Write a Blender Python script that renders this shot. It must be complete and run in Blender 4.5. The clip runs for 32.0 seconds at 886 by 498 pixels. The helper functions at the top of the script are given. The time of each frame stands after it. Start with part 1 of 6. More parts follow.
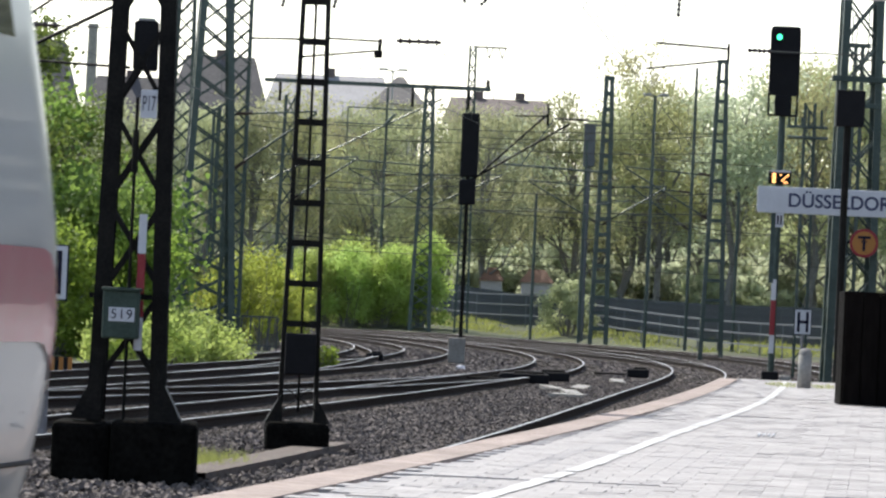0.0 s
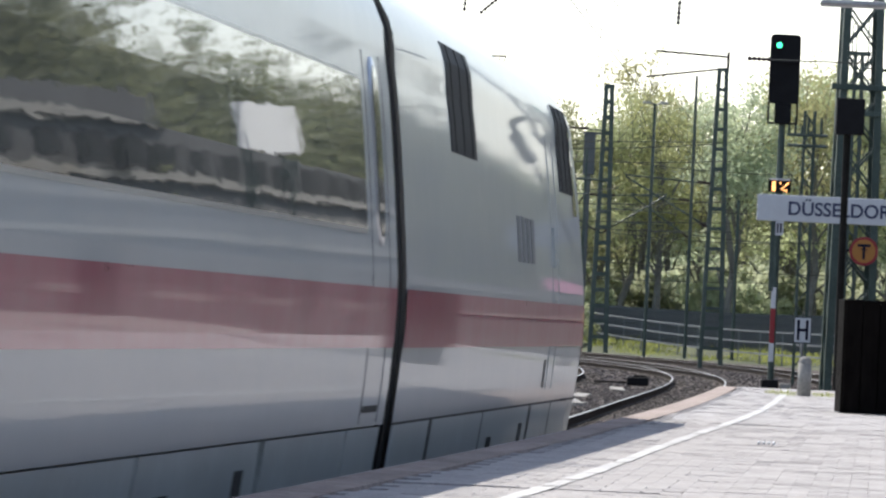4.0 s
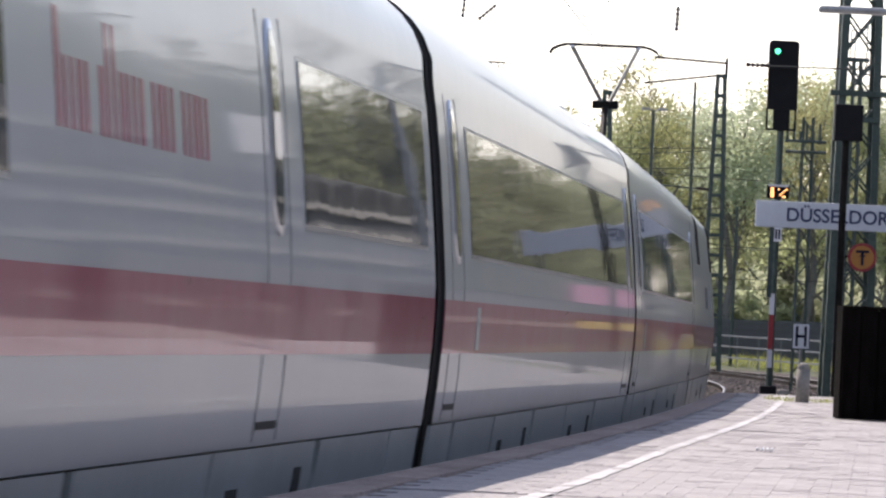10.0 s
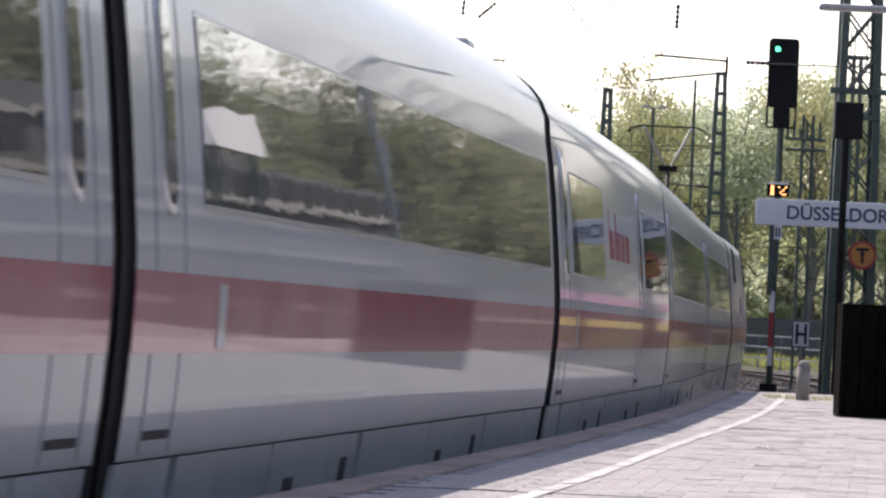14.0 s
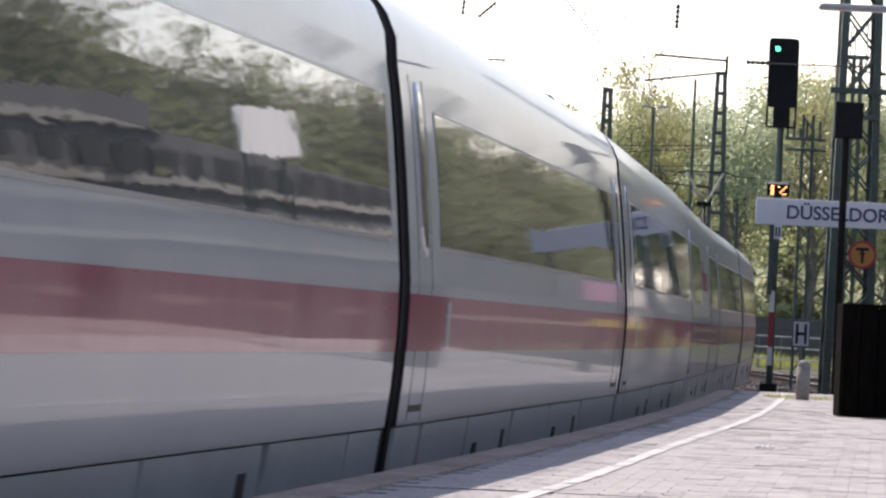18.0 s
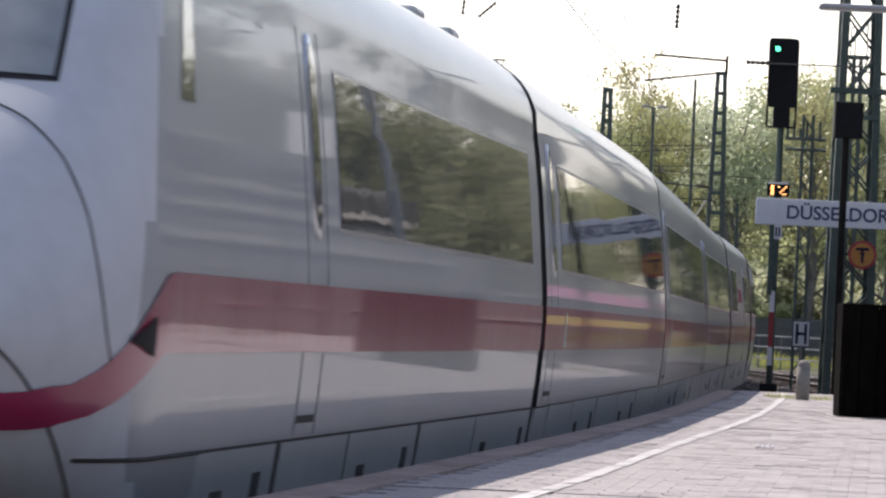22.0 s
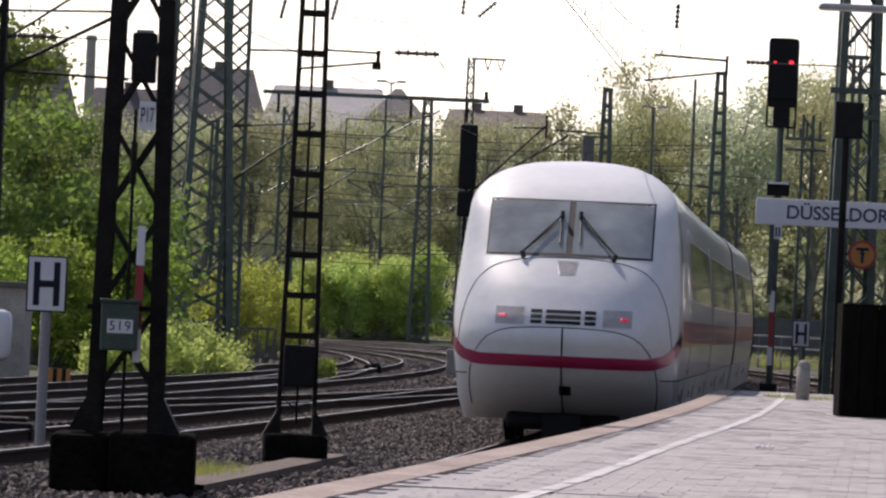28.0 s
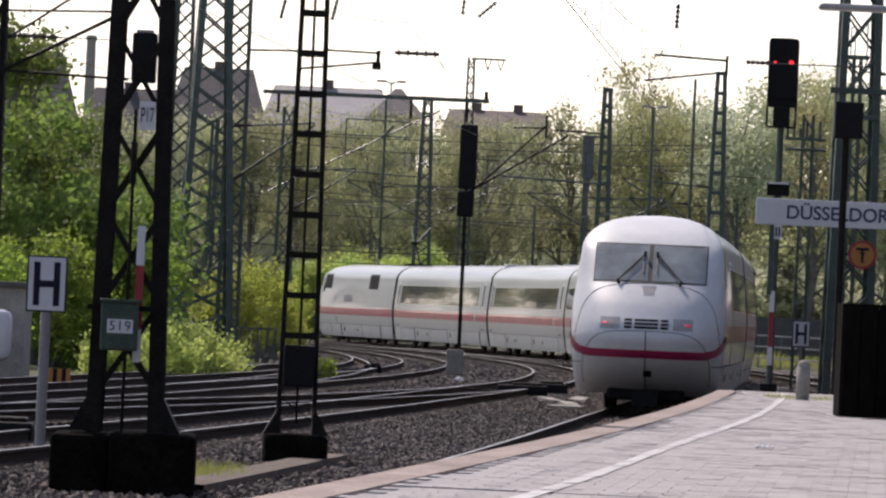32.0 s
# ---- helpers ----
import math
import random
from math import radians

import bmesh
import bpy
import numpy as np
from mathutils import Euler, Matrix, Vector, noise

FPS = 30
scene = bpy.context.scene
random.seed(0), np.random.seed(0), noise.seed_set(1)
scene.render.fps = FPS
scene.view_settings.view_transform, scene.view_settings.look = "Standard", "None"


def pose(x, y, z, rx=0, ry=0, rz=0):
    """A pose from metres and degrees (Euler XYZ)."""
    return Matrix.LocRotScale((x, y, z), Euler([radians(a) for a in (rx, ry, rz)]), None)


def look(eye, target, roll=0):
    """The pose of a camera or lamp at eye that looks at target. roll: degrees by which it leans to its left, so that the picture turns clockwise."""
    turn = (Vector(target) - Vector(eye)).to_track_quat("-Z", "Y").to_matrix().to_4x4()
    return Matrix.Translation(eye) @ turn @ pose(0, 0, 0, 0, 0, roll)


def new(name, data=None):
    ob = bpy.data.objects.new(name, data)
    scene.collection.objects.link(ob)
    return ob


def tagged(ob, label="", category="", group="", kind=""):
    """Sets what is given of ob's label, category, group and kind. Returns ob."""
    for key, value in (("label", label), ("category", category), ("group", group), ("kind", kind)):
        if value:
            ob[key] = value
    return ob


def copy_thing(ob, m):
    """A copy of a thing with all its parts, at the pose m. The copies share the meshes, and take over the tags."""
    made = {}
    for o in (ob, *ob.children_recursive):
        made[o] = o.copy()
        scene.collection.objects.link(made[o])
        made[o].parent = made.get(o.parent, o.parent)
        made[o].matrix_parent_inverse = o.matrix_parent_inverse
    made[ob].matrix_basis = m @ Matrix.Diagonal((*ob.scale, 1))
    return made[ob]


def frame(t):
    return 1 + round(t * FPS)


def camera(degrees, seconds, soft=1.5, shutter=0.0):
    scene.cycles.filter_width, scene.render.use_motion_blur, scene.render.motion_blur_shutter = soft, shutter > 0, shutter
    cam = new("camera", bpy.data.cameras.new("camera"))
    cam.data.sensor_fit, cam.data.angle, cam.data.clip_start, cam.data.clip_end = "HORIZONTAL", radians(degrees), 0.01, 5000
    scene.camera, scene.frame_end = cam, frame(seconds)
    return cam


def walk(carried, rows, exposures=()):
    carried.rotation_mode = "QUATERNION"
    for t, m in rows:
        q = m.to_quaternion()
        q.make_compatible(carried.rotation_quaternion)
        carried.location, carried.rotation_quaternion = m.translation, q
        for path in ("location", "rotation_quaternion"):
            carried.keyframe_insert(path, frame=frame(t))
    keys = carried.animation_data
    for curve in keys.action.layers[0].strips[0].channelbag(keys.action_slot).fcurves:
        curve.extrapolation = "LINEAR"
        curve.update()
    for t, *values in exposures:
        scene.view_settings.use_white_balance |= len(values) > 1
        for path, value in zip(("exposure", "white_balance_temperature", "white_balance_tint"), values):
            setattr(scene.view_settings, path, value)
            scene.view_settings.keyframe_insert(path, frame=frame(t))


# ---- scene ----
# The rail head of the platform track is z = 0, the camera stands at x = y = 0 and looks along +y.
EYE = (0.0, 0.0, 1.55)
cam = camera(7.87, 32.0, soft=2.4, shutter=0.5)


def aim(yaw, tilt, roll=2.6):
    """Camera pose: yaw to the right and tilt upwards in degrees."""
    a, b = radians(yaw), radians(tilt)
    return look(EYE, (EYE[0] + math.sin(a) * math.cos(b), math.cos(a) * math.cos(b), EYE[2] + math.sin(b)), roll)


# time, drift to the left, drift downwards; in two-hundredths of a degree
DRIFT = [(0.0, 2, -21), (0.5, 8, -24.5), (1.0, 9.5, -23), (1.5, 7, -21.3), (2.0, 5.5, -19.8), (2.5, 4.5, -17.8), (3.0, 3, -15.6), (3.5, 2.6, -14),
         (4.5, 1.8, 5), (5.5, 1, 22.3), (6.0, 0.5, 19), (6.5, 0, 16), (7.0, 0, 13.2), (7.5, 0, 11), (8.0, 0, 9.3), (8.5, 0, 8), (9.0, 0, 6.7),
         (9.5, 0, 5.6), (10.0, 0, 4.4), (11.0, 0, 3), (12.0, 0, 1.8), (13.0, 0, 1.2), (14.0, 0, 0.5), (16.0, 0, 0), (32.0, 0, 0)]
STEP = math.degrees(1 / 11400)
walk(cam, [(t, aim(-a * STEP, 0.6534 + b * STEP)) for t, a, b in DRIFT], [(0.0, 0.40, 6650, 9), (3.5, 0.36, 6600, 10), (9.0, 0.33, 6800, 19), (14.0, 0.31, 6850, 20), (22.0, 0.16, 6850, 19), (23.5, 0.03, 6850, 19), (25.5, -0.08, 6900, 20), (27.5, -0.22, 6950, 21), (32.0, -0.22, 6950, 21)])

# ---- light ----
SUN_EL, SUN_AZ = 49.5, -29.5     # azimuth from +y towards +x
world = bpy.data.worlds.new("world")
scene.world = world
world.use_nodes = True
wn = world.node_tree.nodes
sky = wn.new("ShaderNodeTexSky")
sky.sky_type, sky.sun_disc = "NISHITA", False
sky.sun_elevation, sky.sun_rotation = radians(SUN_EL), radians(SUN_AZ)
sky.air_density, sky.dust_density, sky.ozone_density = 1.0, 1.0, 1.0
wn["Background"].inputs[1].default_value = 0.12
# a thin bright veil of cloud over the whole sky
veil = wn.new("ShaderNodeMix")
veil.data_type, veil.blend_type = "RGBA", "ADD"
veil.inputs["Factor"].default_value = 1.0
veil.inputs["A"].default_value = (0, 0, 0, 1)
# the haze lies thick along the horizon and thins out overhead
where, up, fall, power = wn.new("ShaderNodeTexCoord"), wn.new("ShaderNodeSeparateXYZ"), wn.new("ShaderNodeMath"), wn.new("ShaderNodeMath")
fall.operation, power.operation = "MULTIPLY", "EXPONENT"
fall.inputs[1].default_value = -8.0
haze = wn.new("ShaderNodeMix")
haze.data_type = "RGBA"
haze.inputs["A"].default_value, haze.inputs["B"].default_value = (0.9, 1.05, 1.3, 1), (8.6, 8.7, 8.9, 1)
for a, b in ((where.outputs["Generated"], up.inputs[0]), (up.outputs["Z"], fall.inputs[0]), (fall.outputs[0], power.inputs[0]), (power.outputs[0], haze.inputs["Factor"]), (haze.outputs["Result"], veil.inputs["B"])):
    world.node_tree.links.new(a, b)
world.node_tree.links.new(sky.outputs[0], veil.inputs["A"])
world.node_tree.links.new(veil.outputs["Result"], wn["Background"].inputs[0])
sun_data = bpy.data.lights.new("sun", "SUN")
sun_data.energy, sun_data.angle, sun_data.color = 4.8, radians(0.6), (1.0, 0.95, 0.87)
sun = new("sun", sun_data)
_a, _e = radians(SUN_AZ), radians(SUN_EL)
sun.matrix_world = look((math.sin(_a) * math.cos(_e) * 50, math.cos(_a) * math.cos(_e) * 50, math.sin(_e) * 50), (0, 0, 0))


# ---- the lie of the track ----
def track_table():
    """Sideways place of the platform track along y, from its bends (bend per metre at stations along y)."""
    at = [0, 30, 60, 120, 160, 200, 240, 340]
    bend = [0.00002, -0.00026, -0.00068, 0.00013, -0.0003, -0.00125, -0.00204, -0.00241]
    ys = np.arange(-260.0, 461.0, 1.0)
    k = np.interp(ys, at, bend)
    k[ys < 0] = 0
    k[ys > 345] = -0.0006
    k[(ys > 108) & (ys <= 138)] += 0.00018
    k[(ys > 160) & (ys <= 200)] -= 0.00027
    slope = np.cumsum(k)
    slope += 0.07452 - np.interp(60, ys, slope)
    x = np.cumsum(slope)
    x += -0.0418 - np.interp(60, ys, x)
    return ys, x, slope


TY, TX, TS = track_table()
TARC = np.cumsum(np.sqrt(1 + TS ** 2))
TARC -= np.interp(0, TY, TARC)


def ground_z(y):
    """Height of the rail level along the line: level, then a light climb."""
    return 0.0018 * max(0.0, y - 120.0) if y < 330 else 0.378 + 0.0005 * (y - 330)


def rail_point(y, off=0.0):
    s = np.interp(y, TY, TS)
    n = math.sqrt(1 + s * s)
    return Vector((np.interp(y, TY, TX) + off / n, y - off * s / n, ground_z(y)))


def at_arc(a):
    y = np.interp(a, TARC, TY)
    return Vector((np.interp(y, TY, TX), y, ground_z(y)))


# ---- materials ----
def mat(name, color, rough=0.6, metal=0.0, var=0.15, scale=8.0, bump=0.0, bscale=60.0, color2=None, coat=0.0, island=0.0, rand=0.0, rvar=0.0, streak=1.0, spec=0.5, grain=(1, 1, 1)):
    """A paint, stone or metal: colour varied at two scales, roughness and relief."""
    m = bpy.data.materials.new(name)
    m.use_nodes = True
    n, l = m.node_tree.nodes, m.node_tree.links
    b = n["Principled BSDF"]
    b.inputs["Roughness"].default_value, b.inputs["Metallic"].default_value = rough, metal
    b.inputs["Coat Weight"].default_value = coat
    b.inputs["Coat Roughness"].default_value = 0.03
    b.inputs["Specular IOR Level"].default_value = spec
    co = n.new("ShaderNodeTexCoord")
    mp = n.new("ShaderNodeMapping")
    mp.inputs["Scale"].default_value = (1, 1, streak)
    l.new(co.outputs["Object"], mp.inputs[0])
    big, small = n.new("ShaderNodeTexNoise"), n.new("ShaderNodeTexNoise")
    for t, sc in ((big, scale), (small, scale * 7.3)):
        t.inputs["Scale"].default_value, t.inputs["Detail"].default_value = sc, 5
        l.new(mp.outputs[0], t.inputs["Vector"])
    ad = n.new("ShaderNodeMath")
    ad.operation = "ADD"
    l.new(big.outputs[0], ad.inputs[0])
    l.new(small.outputs[0], ad.inputs[1])
    rg = n.new("ShaderNodeMapRange")
    rg.inputs["From Min"].default_value, rg.inputs["From Max"].default_value = 0.7, 1.3
    l.new(ad.outputs[0], rg.inputs["Value"])
    mx = n.new("ShaderNodeMix")
    mx.data_type = "RGBA"
    c = Vector(color)
    mx.inputs["A"].default_value = (*(c * (1 - var)), 1)
    mx.inputs["B"].default_value = (*(Vector(color2) if color2 else c * (1 + var)), 1)
    l.new(rg.outputs[0], mx.inputs["Factor"])
    out = mx.outputs["Result"]
    for amount, source in ((island, "g"), (rand, "o")):
        if amount:
            if source == "g":
                r = n.new("ShaderNodeNewGeometry").outputs["Random Per Island"]
            else:
                r = n.new("ShaderNodeObjectInfo").outputs["Random"]
            rr = n.new("ShaderNodeMapRange")
            rr.inputs["To Min"].default_value, rr.inputs["To Max"].default_value = 1 - amount, 1 + amount
            l.new(r, rr.inputs["Value"])
            h = n.new("ShaderNodeHueSaturation")
            l.new(rr.outputs[0], h.inputs["Value"])
            l.new(out, h.inputs["Color"])
            out = h.outputs[0]
    l.new(out, b.inputs["Base Color"])
    if rvar:
        rr = n.new("ShaderNodeMapRange")
        rr.inputs["To Min"].default_value, rr.inputs["To Max"].default_value = max(0.02, rough - rvar), rough + rvar
        l.new(rg.outputs[0], rr.inputs["Value"])
        l.new(rr.outputs[0], b.inputs["Roughness"])
    if bump:
        t = n.new("ShaderNodeTexNoise")
        t.inputs["Scale"].default_value, t.inputs["Detail"].default_value = bscale, 4
        bmap = n.new("ShaderNodeMapping")
        bmap.inputs["Scale"].default_value = grain
        l.new(co.outputs["Object"], bmap.inputs[0])
        l.new(bmap.outputs[0], t.inputs["Vector"])
        bp = n.new("ShaderNodeBump")
        bp.inputs["Strength"].default_value, bp.inputs["Distance"].default_value = bump, 0.02
        l.new(t.outputs[0], bp.inputs["Height"])
        l.new(bp.outputs[0], b.inputs["Normal"])
        l.new(bp.outputs[0], b.inputs["Coat Normal"])
    return m


def glow(name, color, power):
    m = bpy.data.materials.new(name)
    m.use_nodes = True
    b = m.node_tree.nodes["Principled BSDF"]
    b.inputs["Base Color"].default_value = (*color, 1)
    b.inputs["Emission Color"].default_value = (*color, 1)
    b.inputs["Emission Strength"].default_value = power
    return m


def leaf_mat(name, color, vary=0.35, trans=0.45):
    m = bpy.data.materials.new(name)
    m.use_nodes = True
    n, l = m.node_tree.nodes, m.node_tree.links
    b = n["Principled BSDF"]
    b.inputs["Roughness"].default_value = 0.55
    b.inputs["Specular IOR Level"].default_value = 0.25
    g, o = n.new("ShaderNodeNewGeometry"), n.new("ShaderNodeObjectInfo")
    ad = n.new("ShaderNodeMath")
    ad.operation = "ADD"
    l.new(g.outputs["Random Per Island"], ad.inputs[0])
    l.new(o.outputs["Random"], ad.inputs[1])
    rr = n.new("ShaderNodeMapRange")
    rr.inputs["From Max"].default_value = 2.0
    rr.inputs["To Min"].default_value, rr.inputs["To Max"].default_value = 1 - vary, 1 + vary
    l.new(ad.outputs[0], rr.inputs["Value"])
    hh = n.new("ShaderNodeMapRange")
    hh.inputs["To Min"].default_value, hh.inputs["To Max"].default_value = 0.485, 0.515
    l.new(o.outputs["Random"], hh.inputs["Value"])
    h = n.new("ShaderNodeHueSaturation")
    h.inputs["Color"].default_value = (*color, 1)
    l.new(rr.outputs[0], h.inputs["Value"])
    l.new(hh.outputs[0], h.inputs["Hue"])
    tr = n.new("ShaderNodeBsdfTranslucent")
    mix = n.new("ShaderNodeMixShader")
    mix.inputs[0].default_value = trans
    l.new(h.outputs[0], b.inputs["Base Color"])
    l.new(h.outputs[0], tr.inputs["Color"])
    l.new(b.outputs[0], mix.inputs[1])
    l.new(tr.outputs[0], mix.inputs[2])
    l.new(mix.outputs[0], n["Material Output"].inputs["Surface"])
    return m


# one white paint in two tones: dimmer for shaded sides, lighter for lit nose faces
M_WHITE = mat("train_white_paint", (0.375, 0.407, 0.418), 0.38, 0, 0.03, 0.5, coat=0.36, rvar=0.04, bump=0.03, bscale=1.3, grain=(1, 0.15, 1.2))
M_WHITE_LIT = mat("train_white_paint_lit", (0.60, 0.62, 0.645), 0.45, 0, 0.07, 0.9, rvar=0.08, spec=0.35, bump=0.04, bscale=2.0)
M_RED = mat("train_red_paint", (0.33, 0.02, 0.08), 0.3, 0, 0.05, 0.5, rvar=0.03, spec=0.3, coat=0.5, bump=0.03, bscale=1.1, grain=(1, 0.5, 1))
M_SKIRT = mat("train_skirt_paint", (0.44, 0.475, 0.47), 0.45, 0, 0.14, 1.6, rvar=0.1, color2=(0.53, 0.565, 0.56), coat=0.15)
# pale patches in the glass colour stand in for a hazy reflection
M_WINDSCREEN = mat("windscreen_glass_painted_sheen", (0.15, 0.17, 0.175), 0.05, 0, 0.15, 0.35, color2=(0.30, 0.335, 0.345), spec=0.9)
M_TRAINGLASS = mat("train_dark_glass", (0.08, 0.09, 0.086), 0.02, 0, 0.1, 1.0, spec=0.22, bump=0.07, bscale=2.2, grain=(1, 0.3, 1.2))
M_POST = mat("dull_grey_post_paint", (0.22, 0.215, 0.23), 0.6, 0, 0.15, 5)
M_SEAM = mat("grey_door_seam", (0.13, 0.137, 0.143), 0.6, 0, 0.2, 4)
M_RUBBER = mat("black_rubber", (0.012, 0.012, 0.013), 0.7, 0, 0.3, 6)
M_UNDER = mat("dirty_underframe", (0.03, 0.027, 0.024), 0.8, 0, 0.4, 4, bump=0.3)
M_CHROME = mat("pale_metal_trim", (0.6, 0.62, 0.64), 0.28, 0.9, 0.1, 10)
M_WIPER = mat("black_wiper_metal", (0.02, 0.02, 0.02), 0.5, 0.3, 0.2, 10)
M_LAMPGLASS = mat("grey_lamp_glass", (0.36, 0.35, 0.35), 0.12, 0, 0.2, 6)
M_TAIL = glow("red_tail_light", (0.8, 0.04, 0.10), 0.3)
M_STEEL_DARK = mat("weathered_dark_steel", (0.007, 0.007, 0.007), 0.6, 0.1, 0.35, 5, bump=0.25, color2=(0.018, 0.016, 0.014), spec=0.12)
M_STEEL_GREEN = mat("green_grey_mast_paint", (0.03, 0.055, 0.048), 0.45, 0.1, 0.3, 3, color2=(0.055, 0.085, 0.075))
M_GALV = mat("galvanised_steel", (0.3, 0.31, 0.32), 0.45, 0.6, 0.2, 8)
M_RAIL = mat("worn_rail_steel", (0.34, 0.32, 0.31), 0.34, 0.6, 0.4, 1.5)
M_RAILSIDE = mat("rusty_rail_side", (0.032, 0.022, 0.017), 0.85, 0, 0.35, 9, bump=0.3, spec=0.15)
M_SLEEPER = mat("oiled_wood_sleeper", (0.03, 0.024, 0.02), 0.85, 0, 0.35, 5, bump=0.5, rand=0.25, spec=0.15)
M_BALLAST = mat("brown_grey_ballast", (0.055, 0.047, 0.043), 0.9, 0, 0.4, 2.0, bump=1.0, bscale=22, color2=(0.10, 0.083, 0.076), spec=0.15)
M_STONE = mat("ballast_stone", (0.13, 0.11, 0.10), 0.85, 0, 0.3, 20, island=0.7, spec=0.2)
M_PAVER = mat("grey_concrete_paver", (0.34, 0.325, 0.325), 0.75, 0, 0.24, 2.5, bump=0.4, bscale=120, rand=0.06)
M_PAVER_J = mat("grey_concrete_paving", (0.34, 0.325, 0.325), 0.75, 0, 0.24, 2.5, bump=0.4, bscale=120, island=0.06)
M_JOINT = mat("dirty_joint_sand", (0.24, 0.23, 0.22), 0.95, 0, 0.3, 6)
M_EDGE = mat("reddish_edge_stone", (0.30, 0.24, 0.215), 0.85, 0, 0.4, 5, bump=0.5, rand=0.15)
M_LINE = mat("worn_white_line_paint", (0.45, 0.45, 0.45), 0.65, 0, 0.25, 5, color2=(0.66, 0.66, 0.66))
M_CONCRETE = mat("weathered_concrete", (0.28, 0.27, 0.25), 0.85, 0, 0.25, 3, bump=0.4)
M_TROUGH = mat("dark_trough_concrete", (0.115, 0.09, 0.075), 0.9, 0, 0.4, 3, bump=0.5)
M_BLOCK = mat("near_black_concrete", (0.004, 0.004, 0.0038), 0.95, 0, 0.5, 3, bump=0.8, bscale=14, color2=(0.011, 0.0105, 0.009), spec=0.03)
M_SIGNWHITE = mat("enamel_white", (0.58, 0.59, 0.63), 0.35, 0, 0.05, 3)
M_SIGNBLACK = mat("enamel_black", (0.012, 0.012, 0.03), 0.4, 0, 0.1, 3, spec=0.12)
M_SIGNRED = mat("enamel_red", (0.26, 0.01, 0.02), 0.4, 0, 0.1, 5)
M_SIGNORANGE = mat("enamel_orange", (0.38, 0.15, 0.02), 0.4, 0, 0.06, 5)
M_CABINET = mat("grey_green_cabinet", (0.05, 0.075, 0.06), 0.6, 0, 0.25, 6, spec=0.25)
M_BLACK = mat("matt_black_housing", (0.01, 0.01, 0.012), 0.6, 0, 0.2, 6, spec=0.12)
M_GREENLAMP = glow("green_signal_lamp", (0.05, 1.0, 0.45), 3.0)
M_REDLAMP = glow("red_signal_lamp", (1.0, 0.03, 0.05), 1.8)
M_DIGIT = glow("orange_lamp_dots", (1.0, 0.45, 0.15), 3.0)
# far tree leaves: paler and greyer, with distance haze put into the colour
M_LEAF_HAZED = leaf_mat("hazed_spring_leaf", (0.41, 0.44, 0.25), 0.35, 0.6)
M_LEAF_NEAR = leaf_mat("deep_green_leaf", (0.18, 0.255, 0.06), 0.6, 0.55)
M_LEAF_FRESH = leaf_mat("fresh_green_leaf", (0.26, 0.38, 0.07), 0.45, 0.6)
M_LEAF_SHOOT = leaf_mat("yellow_green_shoot", (0.37, 0.41, 0.08), 0.4, 0.6)
M_LEAF_WALL = leaf_mat("dull_hedge_leaf", (0.25, 0.265, 0.17), 0.4, 0.5)
M_LEAF_BRIGHT = leaf_mat("bright_shrub_leaf", (0.42, 0.52, 0.15), 0.3, 0.62)
# far undergrowth: lightened in colour for haze and against its deep shade
M_LEAF_HAZED_PALE = leaf_mat("hazed_pale_leaf", (0.47, 0.51, 0.35), 0.3, 0.62)
M_LEAF_YELLOW = leaf_mat("yellowish_leaf", (0.41, 0.40, 0.20), 0.35, 0.56)
M_GRASS = leaf_mat("grass_blade", (0.28, 0.30, 0.09), 0.3, 0.6)
M_BARK = mat("grey_bark", (0.17, 0.165, 0.15), 0.9, 0, 0.3, 4, bump=0.6)
M_GROUND = mat("earth_and_grass", (0.05, 0.06, 0.025), 0.95, 0, 0.45, 0.35, bump=0.8, bscale=9, color2=(0.085, 0.1, 0.035))
M_WALL = mat("pale_render_wall", (0.42, 0.40, 0.37), 0.9, 0, 0.15, 0.5)
M_WALLDARK = mat("dark_unseen_wall", (0.08, 0.083, 0.088), 0.9, 0, 0.2, 0.4)
M_ROOF = mat("slate_roof", (0.085, 0.08, 0.083), 0.75, 0, 0.25, 0.6)
M_ROOFPALE = mat("zinc_roof", (0.26, 0.26, 0.275), 0.6, 0.1, 0.15, 0.6)
M_ROOFRED = mat("red_tile_roof", (0.12, 0.095, 0.09), 0.8, 0, 0.25, 0.6)
M_INSUL = mat("brown_insulator", (0.035, 0.02, 0.018), 0.3, 0, 0.2, 8)
M_WIRE = mat("copper_wire_weathered", (0.05, 0.055, 0.05), 0.6, 0.3, 0.2, 3)
M_WOOD = mat("weathered_dark_timber", (0.006, 0.005, 0.0045), 0.9, 0, 0.5, 3, bump=0.6, streak=0.2, spec=0.05)
M_GUARD = mat("dull_galvanised_railing", (0.15, 0.165, 0.18), 0.6, 0.2, 0.2, 6)
M_FENCE = mat("grey_fence_paint", (0.085, 0.095, 0.105), 0.6, 0.1, 0.2, 4)


# ---- building helpers ----
def thing(name, label, category, at=None, group="", kind=""):
    ob = new(name)
    ob.empty_display_size = 0.2
    if at is not None:
        ob.matrix_world = at
    return tagged(ob, label, category, group, kind)


def part(name, bm, material, parent=None, label="", smooth=False):
    me = bpy.data.meshes.new(name)
    bm.to_mesh(me)
    bm.free()
    for m in (material if isinstance(material, (list, tuple)) else [material]):
        me.materials.append(m)
    if smooth:
        me.polygons.foreach_set("use_smooth", [True] * len(me.polygons))
    ob = new(name, me)
    ob.parent = parent
    return tagged(ob, label)


